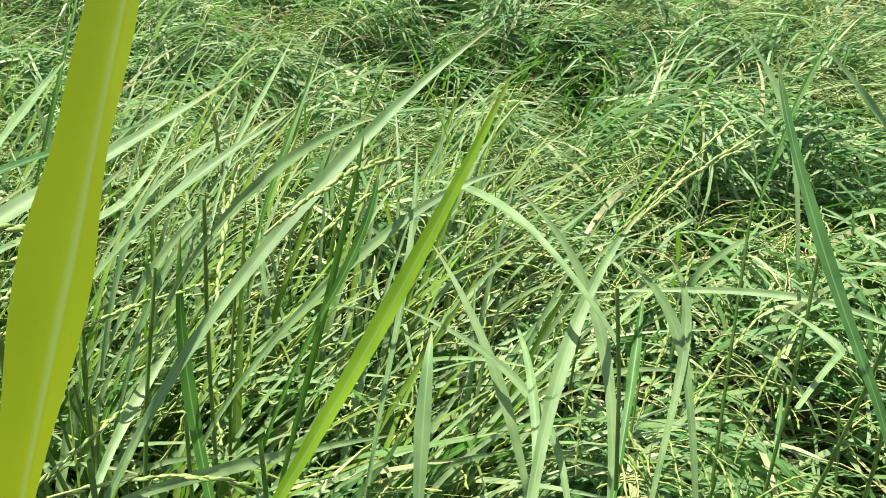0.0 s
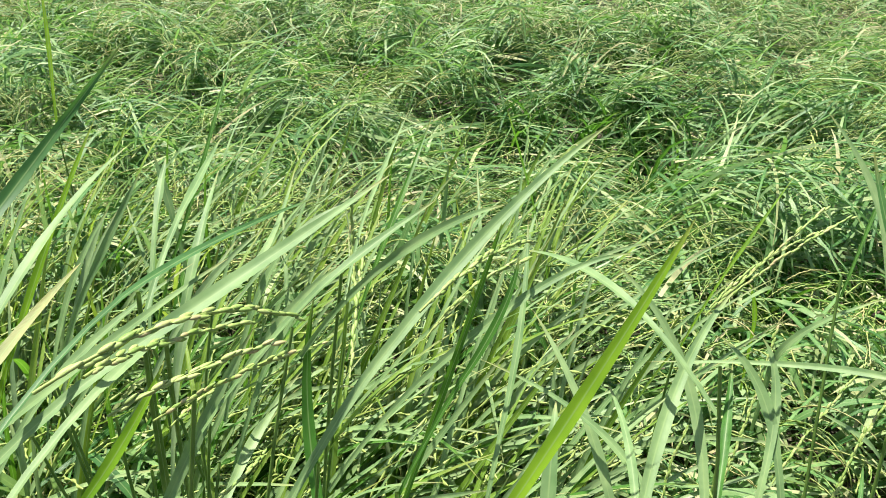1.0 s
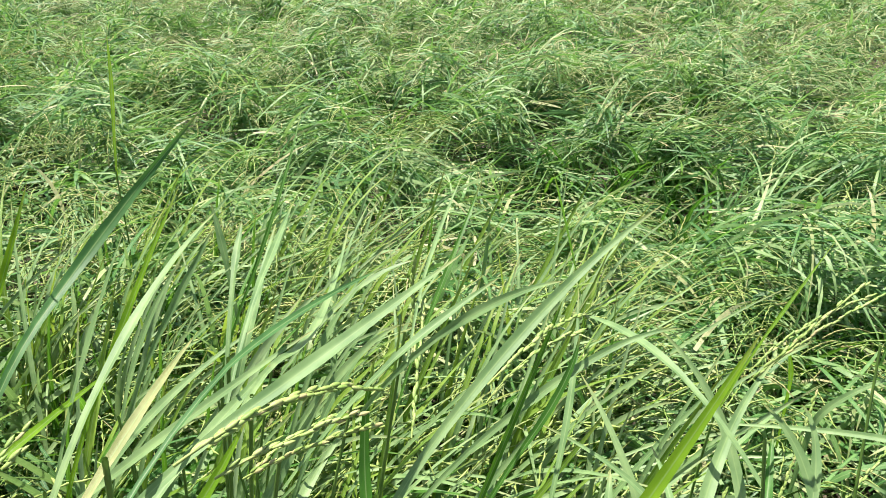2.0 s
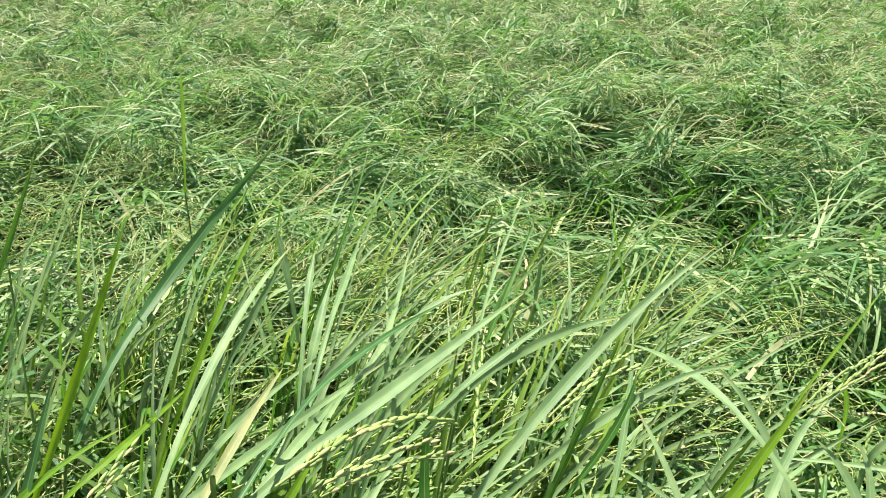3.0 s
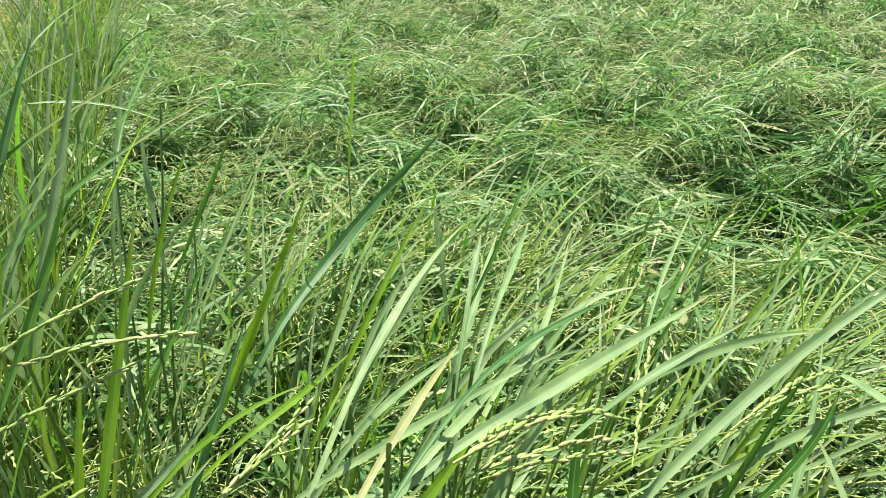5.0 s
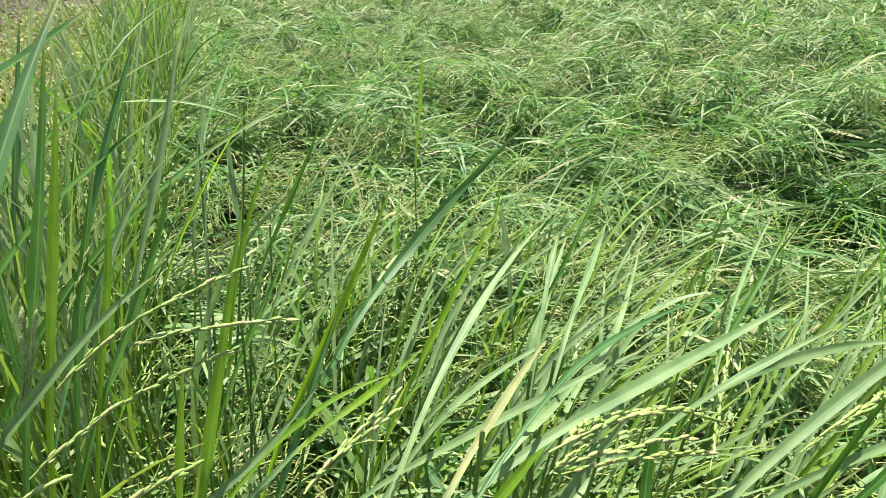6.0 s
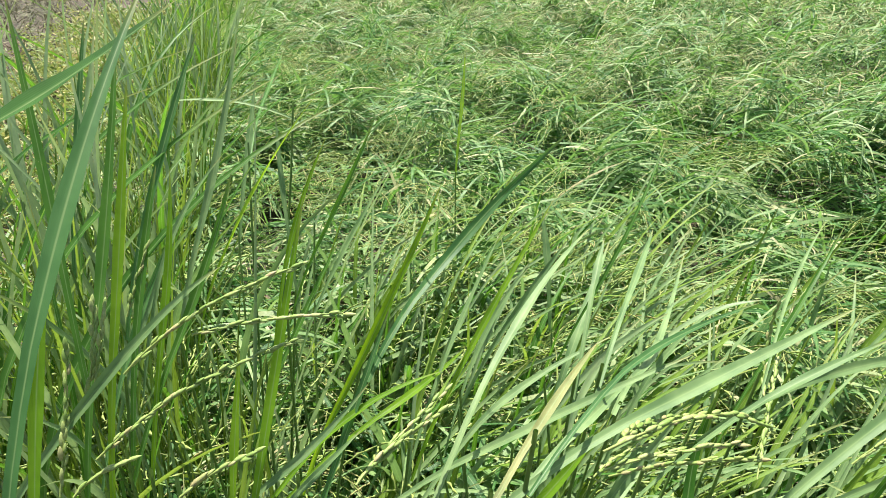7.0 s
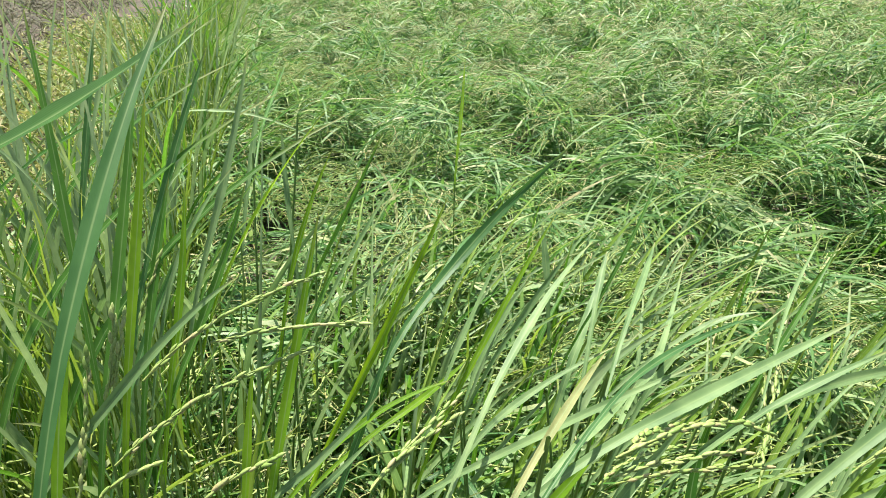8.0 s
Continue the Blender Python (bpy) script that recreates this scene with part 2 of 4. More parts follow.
def hollow(x, y):
    """How deep in a hollow, 0 to 1."""
    d = 0.0
    for hx, hy, r, k in HOLLOWS:
        d = np.maximum(d, k * np.exp(-((x - hx) ** 2 * 0.6 + ((y - hy - 0.3 * r) * 1.3) ** 2) / (r * r)))
    return d


def heading(x, y):
    return -0.25 + 0.75 * waves(x, y, 11, 2.1) + 0.75 * waves(x, y, 12, 0.6)


def spots(rng, x0, x1, y0, y1, per_m2):
    n = int((x1 - x0) * (y1 - y0) * per_m2)
    return rng.uniform(x0, x1, n), rng.uniform(y0, y1, n)


ground_mesh = bpy.data.meshes.new("ground")
gb = bmesh.new()
bmesh.ops.create_grid(gb, x_segments=90, y_segments=90, size=1.0)
for v in gb.verts:
    r = max(abs(v.co.x), abs(v.co.y))
    k = 9 * r + 900 * r ** 6
    v.co.x, v.co.y = v.co.x / max(r, 1e-6) * k, v.co.y / max(r, 1e-6) * k
    v.co.z = 0.03 * noise.noise(Vector((v.co.x * 1.7, v.co.y * 1.7, 0))) if k < 12 else 0.0
gb.to_mesh(ground_mesh)
gb.free()
ground_mesh.materials.append(MAT_SOIL)
ground = tagged(new("ground", ground_mesh), "dark moist soil under the rice and bare bank", "ground", kind="structure")


def tufts(seed, area, per_m2, leaves, length, width, segs, across, wild=0.48, rough=0.045):
    """Hills of rice, blown over: leaves spring from shared roots and sweep along the heading."""
    rng = np.random.default_rng(seed)
    x, y = spots(rng, *area, per_m2)
    keep = (edge(x, y) > 0.05) & (rng.uniform(0, 1, len(x)) > 0.5 * hollow(x, y) ** 2)
    x, y = x[keep], y[keep]
    hx = np.repeat(x, leaves)
    hy = np.repeat(y, leaves)
    n = len(hx)
    hx = hx + rng.normal(0, 0.045, n)
    hy = hy + rng.normal(0, 0.045, n)
    az = heading(hx, hy) + rng.normal(0, wild, n) + np.repeat(rng.normal(0, 0.38, len(x)), leaves)
    ln = length * rng.uniform(0.55, 1.25, n)
    el0 = rng.uniform(0.1, 1.25, n)
    el1 = el0 - rng.uniform(0.6, 2.2, n)
    drop = ln * np.sin(el0) * 0.42
    z = canopy(hx, hy) - drop + rng.normal(0, 0.035, n) - 0.03 + np.repeat(rng.normal(0, rough, len(x)), leaves)
    root = np.stack([hx - np.cos(az) * ln * 0.35, hy - np.sin(az) * ln * 0.35, z], -1)
    wd = width * rng.uniform(0.55, 1.25, n)
    return blade_arrays(root, az, el0, el1, ln, wd, rng, segs, across)


def ears(seed, area, per_m2, length, width, beads, strands=3, wild=0.6):
    """Sprays of drooping grain; with no beads they are plain slips for the distance."""
    rng = np.random.default_rng(seed)
    x, y = spots(rng, *area, per_m2)
    keep = (edge(x, y) > 0.0) & (rng.uniform(0, 1, len(x)) > hollow(x, y) * 1.1)
    # ears stand thicker in some patches than in others
    keep &= rng.uniform(-0.9, 1, len(x)) < 0.75 + 0.6 * waves(x, y, 17, 0.8)
    x, y = np.repeat(x[keep], strands), np.repeat(y[keep], strands)
    n = len(x)
    x = x + rng.normal(0, 0.012, n)
    y = y + rng.normal(0, 0.012, n)
    az = heading(x, y) + np.repeat(rng.normal(0, wild, n // strands), strands) + rng.normal(0, 0.17, n)
    el0 = np.repeat(rng.uniform(0.2, 0.95, n // strands), strands) + rng.normal(0, 0.10, n)
    el1 = el0 - np.repeat(rng.uniform(0.8, 1.9, n // strands), strands) - rng.normal(0, 0.15, n)
    z = canopy(x, y) + rng.normal(0.028, 0.03, n)
    root = np.stack([x, y, z], -1)
    ln = length * rng.uniform(0.6, 1.2, n)
    if beads:
        return ear_arrays(root, az, el0, el1, ln, width * rng.uniform(0.8, 1.2, n), rng, beads, 3)
    return blade_arrays(root, az, el0, el1, ln, width * rng.uniform(0.8, 1.2, n), rng, 4, 2, base=0.5)


NEAR = (-2.0, 1.7, 0.0, 1.7)
MIDDLE = (-4.4, 2.6, 1.7, 3.1)
BEYOND = (-4.4, 3.4, 3.1, 4.8)
SIDE = (-4.4, -2.0, 0.0, 1.7)
RIGHT = (1.7, 3.4, 0.0, 1.7)
RIGHT_MIDDLE = (2.6, 3.4, 1.7, 3.1)
STRIP = (-7.0, -0.8, -0.6, 4.6)
FAR = (-9.5, 3.6, 4.8, 10.0)
FAR_SIDE = (-8.5, -4.4, 2.0, 4.8)
LAST = (-16.0, 8.0, 10.0, 26.0)


def litter(seed, area, per_m2, length, width, sink=0.03):
    """Leaves lying flat, layer on layer, under the crop."""
    rng = np.random.default_rng(seed)
    x, y = spots(rng, *area, per_m2)
    n = len(x)
    az = heading(x, y) + rng.normal(0, 1.5, n)
    el0 = rng.normal(0.15, 0.2, n)
    el1 = el0 - rng.uniform(0.0, 0.5, n)
    z = np.maximum(canopy(x, y) - sink - rng.uniform(-0.01, 0.16, n), rng.uniform(0.02, 0.08, n))
    keep = edge(x, y) > -0.75
    z = np.where(edge(x, y) < 0.0, z * 0.6, z)
    root = np.stack([x, y, z], -1)[keep]
    n = len(root)
    return blade_arrays(root, az[keep], el0[keep], el1[keep], length * rng.uniform(0.5, 1.2, n), width * rng.uniform(0.6, 1.3, n), rng, 5, 2)


def strip_litter(seed, area, per_m2, length, width):
    """Low leaves that lie or rise at the foot of the standing strip."""
    rng = np.random.default_rng(seed)
    x, y = spots(rng, *area, per_m2)
    keep = (edge(x, y) > -0.62) & (edge(x, y) < 0.08) & (x < -0.75)
    x, y = x[keep], y[keep]
    n = len(x)
    el0 = rng.uniform(-0.1, 1.0, n)
    root = np.stack([x, y, rng.uniform(0.02, 0.28, n)], -1)
    return blade_arrays(root, rng.uniform(-np.pi, np.pi, n), el0, el0 - rng.uniform(0.2, 1.3, n), length * rng.uniform(0.6, 1.3, n),
                        width * rng.uniform(0.6, 1.2, n), rng, 5, 2)


def culms(seed, area, per_m2):
    """Thin stems that hold the flattened crop up."""
    rng = np.random.default_rng(seed)
    x, y = spots(rng, *area, per_m2)
    keep = edge(x, y) > -0.7
    x, y = x[keep], y[keep]
    n = len(x)
    az = heading(x, y) + rng.normal(0, 0.6, n)
    h = canopy(x, y)
    el0 = rng.uniform(0.9, 1.45, n)
    el1 = el0 - rng.uniform(0.3, 1.0, n)
    root = np.stack([x, y, np.zeros(n) - 0.02], -1)
    return blade_arrays(root, az, el0, el1, h * rng.uniform(0.95, 1.4, n), np.full(n, 0.0045), rng, 4, 2, base=0.9)


def upright(seed, per_m2, s0, s1, e0, e1, leaves, length, width):
    """Standing rice along the edge: leaves spring up steeply from the foot of each hill."""
    rng = np.random.default_rng(seed)
    n0 = int((s1 - s0) * (e1 - e0) * per_m2)
    s, e = rng.uniform(s0, s1, n0), rng.uniform(e0, e1, n0)
    x, y = (np.repeat(v, leaves) for v in along(s, e))
    n = len(x)
    az = rng.uniform(-np.pi, np.pi, n) * 0.55 + 0.2
    el0 = rng.normal(1.32, 0.14, n)
    el1 = el0 - rng.uniform(0.05, 0.9, n)
    root = np.stack([x + rng.normal(0, 0.03, n), y + rng.normal(0, 0.03, n), rng.uniform(0.0, 0.32, n)], -1)
    return blade_arrays(root, az, el0, el1, length * rng.uniform(0.6, 1.15, n), width * rng.uniform(0.6, 1.2, n), rng, 7, 3, bend=2.0, side=0.3)


def upright_ears(seed, per_m2, s0, s1, e0, e1, length, width, beads):
    rng = np.random.default_rng(seed)
    n = int((s1 - s0) * (e1 - e0) * per_m2)
    s, e = rng.uniform(s0, s1, n), rng.uniform(e0, e1, n)
    root = np.stack([*along(s, e), rng.uniform(0.3, 0.72, n)], -1)
    az = rng.uniform(-np.pi, np.pi, n)
    el0 = rng.uniform(0.7, 1.45, n)
    return ear_arrays(root, az, el0, el0 - rng.uniform(0.1, 1.2, n), length * rng.uniform(0.6, 1.2, n), np.full(n, width), rng, beads)


def weeds(seed, per_m2, e0, e1, tall, width, length):
    """Low weeds and dry stalks on the bank."""
    rng = np.random.default_rng(seed)
    s0, s1 = -1.3, 14.0 if e0 < -5 else 9.0
    n = int((s1 - s0) * (e1 - e0) * per_m2)
    s, e = rng.uniform(s0, s1, n), rng.uniform(e0, e1, n)
    # the growth thins out unevenly towards its ends
    rim = np.minimum((s - s0) / 1.1, np.minimum(e - e0, e1 - e + 0.35) / 0.5) + 0.35 * waves(s, e, 33, 0.5)
    keep = rng.uniform(0, 1, n) < rim
    s, e = s[keep], e[keep]
    n = len(s)
    x, y = along(s, e)
    root = np.stack([x, y, rng.uniform(0.0, tall, n) * (0.6 + 0.5 * waves(x, y, 31, 0.6))], -1)
    el0 = rng.uniform(0.0, 1.2, n)
    return blade_arrays(root, rng.uniform(-np.pi, np.pi, n), el0, el0 - rng.uniform(0.2, 1.2, n), length * rng.uniform(0.5, 1.3, n),
                        width * rng.uniform(0.5, 1.3, n), rng, 3, 2)


FIELD = [
    ("rice_leaves", tufts(1, NEAR, 36, 30, 0.29, 0.0128, 7, 2, wild=1.0, rough=0.06), MAT_MASS, "flattened green rice leaves lying close together", "rice"),
    ("rice_leaves", tufts(2, MIDDLE, 28, 40, 0.42, 0.0118, 7, 2, wild=0.55, rough=0.07), MAT_MASS, "wind-flattened green rice leaves in swirling tufts", "rice"),
    ("rice_leaves", tufts(9, BEYOND, 28, 34, 0.34, 0.0130, 5, 2, wild=0.75, rough=0.075), MAT_MASS, "wind-flattened green rice leaves in swirling tufts", "rice"),
    ("rice_leaves", tufts(3, SIDE, 30, 42, 0.42, 0.0105, 6, 2, wild=0.45), MAT_MASS, "wind-flattened green rice leaves in swirling tufts", "rice"),
    ("rice_leaves", tufts(11, RIGHT, 26, 34, 0.36, 0.0130, 5, 2), MAT_MASS, "wind-flattened green rice leaves in swirling tufts", "rice"),
    ("rice_leaves", tufts(12, RIGHT_MIDDLE, 26, 34, 0.36, 0.0110, 5, 2), MAT_MASS, "wind-flattened green rice leaves in swirling tufts", "rice"),
    ("rice_litter", strip_litter(13, STRIP, 480, 0.24, 0.013), MAT_MASS, "fallen rice leaves at the foot of the standing strip", "rice"),
    ("rice_leaves", tufts(4, FAR, 18, 24, 0.32, 0.0170, 4, 2, wild=1.3, rough=0.09), MAT_MASS, "far green rice leaves in a flattened crop", "rice"),
    ("rice_leaves", tufts(5, FAR_SIDE, 24, 28, 0.32, 0.0145, 4, 2, wild=1.2, rough=0.085), MAT_MASS, "far green rice leaves in a flattened crop", "rice"),
    ("rice_leaves", tufts(10, LAST, 5, 9, 0.5, 0.04, 3, 2), MAT_MASS, "distant green rice leaves in a flattened crop", "rice"),
    ("rice_litter", litter(6, NEAR, 1300, 0.20, 0.0125, 0.10), MAT_MASS, "layers of fallen rice leaves under the crop", "rice"),
    ("rice_litter", litter(7, MIDDLE, 900, 0.26, 0.013, 0.10), MAT_MASS, "layers of fallen rice leaves under the crop", "rice"),
    ("rice_litter", litter(17, RIGHT, 500, 0.24, 0.014, 0.10), MAT_MASS, "layers of fallen rice leaves under the crop", "rice"),
    ("rice_litter", litter(14, BEYOND, 420, 0.30, 0.016, 0.11), MAT_MASS, "layers of fallen rice leaves under the crop", "rice"),
    ("rice_litter", litter(15, FAR, 90, 0.36, 0.030, 0.12), MAT_MASS, "layers of fallen rice leaves under the far crop", "rice"),
    ("rice_litter", litter(16, FAR_SIDE, 150, 0.34, 0.024, 0.12), MAT_MASS, "layers of fallen rice leaves under the far crop", "rice"),
    ("rice_stems", culms(8, NEAR, 300), MAT_STEM, "thin green rice stems below the leaves", "rice"),
    ("rice_ears", ears(21, NEAR, 210, 0.12, 0.0048, 9, 4, 1.1), MAT_EAR, "drooping pale green and straw rice ears", "rice"),
    ("rice_ears", ears(22, MIDDLE, 130, 0.14, 0.0050, 6, 4, 0.9), MAT_EAR, "drooping yellow-green rice ears over the leaves", "rice"),
    ("rice_ears", ears(26, BEYOND, 180, 0.15, 0.0064, 0, 4, 0.9), MAT_SLIP, "drooping yellow-green rice ears over the leaves", "rice"),
    ("rice_ears", ears(23, SIDE, 140, 0.17, 0.0060, 4, 4), MAT_EAR, "drooping yellow-green rice ears over the leaves", "rice"),
    ("rice_ears", ears(24, FAR, 150, 0.15, 0.0085, 0, 3, 1.1), MAT_SLIP, "far yellow-green rice ears over the crop", "rice"),
    ("rice_ears", ears(25, FAR_SIDE, 220, 0.14, 0.0070, 0, 3, 1.0), MAT_SLIP, "far yellow-green rice ears over the crop", "rice"),
    ("standing_rice", upright(32, 34, 3.0, 11.0, -0.32, 0.10, 9, 0.58, 0.016), MAT_STAND, "upright green rice leaves along the crop edge", "rice"),
    ("standing_ears", upright_ears(33, 170, -0.2, 2.6, -0.50, 0.15, 0.15, 0.0048, 9), MAT_EAR, "fresh rice ears among the standing leaves", "rice"),
    ("bank_weeds", weeds(41, 1900, -2.0, -0.5, 0.26, 0.019, 0.09), MAT_WEED, "low yellow-green weeds on the bank", "weeds"),
    ("dry_stalks", weeds(42, 240, -9.0, -1.6, 0.20, 0.016, 0.20), MAT_DRY, "dry brown stalks strewn over bare soil", "straw"),
]
for name, (verts, faces, uvs), mat, label, cat in FIELD:
    tagged(new(name, mesh_from(name, verts, faces, uvs, mat)), label, cat, kind="stuff")


# ---- single plants ----
def part(name, data, parent, label=""):
    ob = new(name, data)
    ob.parent = parent
    return tagged(ob, label) if label else ob


# lit and shaded leaf tones: sheen coloured into PALE and SILVER, shade into DARK and BLUE
PALE = leaf_material("pale_leaf", [(0.0, (0.145, 0.245, 0.098)), (1.0, (0.21, 0.312, 0.138))], (0.22, 0.40, 0.07), 0.32, 0.54, "object", ribs=0.07)
GREEN = leaf_material("fresh_leaf", [(0.0, (0.13, 0.28, 0.015)), (1.0, (0.19, 0.34, 0.02))], (0.38, 0.58, 0.005), 0.52, 0.48, "object")
DARK = leaf_material("dark_leaf", [(0.0, (0.042, 0.135, 0.02)), (1.0, (0.075, 0.19, 0.028))], (0.20, 0.46, 0.015), 0.40, 0.48, "object", ribs=0.07)
BLUE = leaf_material("blue_leaf", [(0.0, (0.055, 0.145, 0.045)), (1.0, (0.085, 0.20, 0.06))], (0.16, 0.40, 0.04), 0.38, 0.48, "object", ribs=0.07)
LIME = leaf_material("lime_leaf", [(0.0, (0.27, 0.34, 0.008)), (1.0, (0.29, 0.36, 0.01))], (0.74, 0.80, 0.0), 0.60, 0.6, "object", ribs=0.03)
SILVER = leaf_material("silver_leaf", [(0.0, (0.19, 0.28, 0.135)), (1.0, (0.26, 0.36, 0.18))], (0.28, 0.42, 0.12), 0.32, 0.42, "object", ribs=0.07)
STRAW = leaf_material("straw_leaf", [(0.0, (0.25, 0.27, 0.10)), (1.0, (0.28, 0.30, 0.12))], (0.32, 0.34, 0.12), 0.30, 0.5, "object")
GRAIN = grain_material("grain", [(0.0, (0.21, 0.33, 0.07)), (0.5, (0.30, 0.41, 0.11)), (0.88, (0.38, 0.45, 0.16)), (1.0, (0.42, 0.36, 0.18))], "object")
plant_rng = random.Random(7)


def bezier(p0, pm, p2, n):
    """n + 1 points of the curve from p0 to p2 that passes pm halfway."""
    p0, pm, p2 = Vector(p0), Vector(pm), Vector(p2)
    c = pm * 2 - (p0 + p2) / 2
    out = []
    for i in range(n + 1):
        t = i / n
        out.append((p0 * (1 - t) ** 2 + c * (2 * t * (1 - t)) + p2 * t * t, ((c - p0) * (1 - t) + (p2 - c) * t).normalized()))
    return out


def leaf_mesh(base, mid, tip, width, mat, roll, twist, n0=20, cols=5):
    """One rice leaf: a folded, tapering blade with a midrib groove, a slightly wavy rim and a long pointed tip."""
    n = n0 + 4
    pts = bezier(base, mid, tip, n0)
    p, t = pts[0]
    for k in range(4):
        t = (t + Vector((0, 0, 0.10))).normalized()
        p = p - t * 0.03
        pts.insert(0, (p, t))
    verts, uvs = [], []
    phase = plant_rng.uniform(0, 6.28)
    # leaves turn their upper side to the open sky over the path
    facing = Vector((-mid[0] * 0.9, -0.15 - mid[1], 0))
    facing = facing.normalized() * 0.52 + Vector((0, 0, 0.85))
    for i, (p, t) in enumerate(pts):
        s = i / n
        side = t.cross(facing).normalized()
        side = Matrix.Rotation(roll + twist * (s - 0.5), 3, t) @ side
        nrm = side.cross(t)
        w = width * min(1.0, 0.45 + 1.3 * s) * max(0.0, min(1.0, (1 - s) / 0.55)) ** 0.68 * 0.5
        for c in range(cols):
            a = -1 + 2 * c / (cols - 1)
            wave = 0.10 * math.sin(s * 17 + phase + a * 1.5) * abs(a)
            verts.append(p + side * (a * w) + nrm * (w * (abs(a) * 0.34 + wave - 0.17)))
            uvs.append((c / (cols - 1), s))
    faces = [(i * cols + c, i * cols + c + 1, (i + 1) * cols + c + 1, (i + 1) * cols + c) for i in range(n) for c in range(cols - 1)]
    return mesh_from("leaf", np.array([tuple(p) for p in verts]), np.array(faces), np.array(uvs), mat)


def tube_mesh(name, pts, r0, r1, mat, sides=6):
    verts, uvs = [], []
    n = len(pts) - 1
    for i, (p, t) in enumerate(pts):
        a = t.cross(Vector((0.3, 0.9, 0.2))).normalized()
        b = t.cross(a)
        r = r0 + (r1 - r0) * i / n
        for k in range(sides):
            th = 2 * math.pi * k / sides
            verts.append(tuple(p + a * (r * math.cos(th)) + b * (r * math.sin(th))))
            uvs.append((0.25, i / n * 0.8))
    faces = [(i * sides + k, i * sides + (k + 1) % sides, (i + 1) * sides + (k + 1) % sides, (i + 1) * sides + k)
             for i in range(n) for k in range(sides)]
    return mesh_from(name, np.array(verts), np.array(faces), np.array(uvs), mat)


def grain_shape():
    """A husk: a spindle with a keel and a pointed tip, lying along z."""
    rings = [(0.0, 0.25), (0.18, 0.80), (0.45, 1.0), (0.75, 0.72), (0.93, 0.28), (1.0, 0.03)]
    verts = []
    for z, r in rings:
        for k in range(6):
            a = math.pi * k / 3
            verts.append((0.0016 * r * math.cos(a), 0.00115 * r * math.sin(a), 0.0082 * z))
    faces = [(i * 6 + k, i * 6 + (k + 1) % 6, i * 6 + 6 + (k + 1) % 6, i * 6 + 6 + k) for i in range(len(rings) - 1) for k in range(6)]
    return mesh_from("grain", np.array(verts), np.array(faces), None, GRAIN)


GRAIN_MESH = grain_shape()


def rice_plant(label, leaves, ears=()):
    """A plant that stands out of the crop: its culm, its leaves and the ears with their grains."""
    bx = sum(l[0][0] for l in leaves) / len(leaves)
    by = sum(l[0][1] for l in leaves) / len(leaves)
    lean = Vector(leaves[0][2]) - Vector(leaves[0][0])
    foot = Vector((bx - lean.x * 0.4, by - lean.y * 0.4, 0.0))
    plant = tagged(new("rice_plant"), label, "rice plant", "single rice plants above the crop")
    plant.location = foot
    back = Matrix.Translation(-foot)
    for base, mid, tip, width, mat in leaves:
        me = leaf_mesh(base, mid, tip, width, mat, plant_rng.gauss(0, 0.18), plant_rng.gauss(0, 0.40))
        me.transform(back)
        part("leaf", me, plant)
        b = Vector(base)
        up = (Vector(mid) - b).normalized()
        b = b - up * 0.10
        culm = tube_mesh("culm", bezier(foot + Vector((0, 0, -0.02)), (foot + b) / 2 - up * 0.03 + Vector((0, 0, 0.04)), b, 8), 0.0028, 0.0016, MAT_STEM)
        culm.transform(back)
        part("culm", culm, plant)
    for p0, pm, p2 in ears:
        pts = bezier(p0, pm, p2, 14)
        stalk = tube_mesh("ear", [(p - foot, t) for p, t in pts], 0.0009, 0.0004, MAT_EAR, 5)
        ear = part("ear", stalk, plant, "slender stalk strung with rice grains")
        span = (Vector(p2) - Vector(p0)).length
        count = max(8, int(span / 0.0042))
        for i in range(count):
            u = 0.06 + 0.94 * i / (count - 1)
            k = min(13, int(u * 14))
            p = pts[k][0].lerp(pts[k + 1][0], u * 14 - k)
            t = pts[k][1]
            a = t.cross(Vector((0.2, -0.5, 0.8))).normalized()
            th = plant_rng.uniform(0, 2 * math.pi)
            away = (a * math.cos(th) + t.cross(a) * math.sin(th)) * plant_rng.uniform(0.03, 0.17)
            way = (t + away).normalized()
            g = part("grain", GRAIN_MESH, ear)
            size = plant_rng.uniform(0.9, 1.25)
            g.matrix_basis = Matrix.LocRotScale(p - foot + away * 0.008, way.to_track_quat("Z", "Y"), (size, size, size))
    return plant


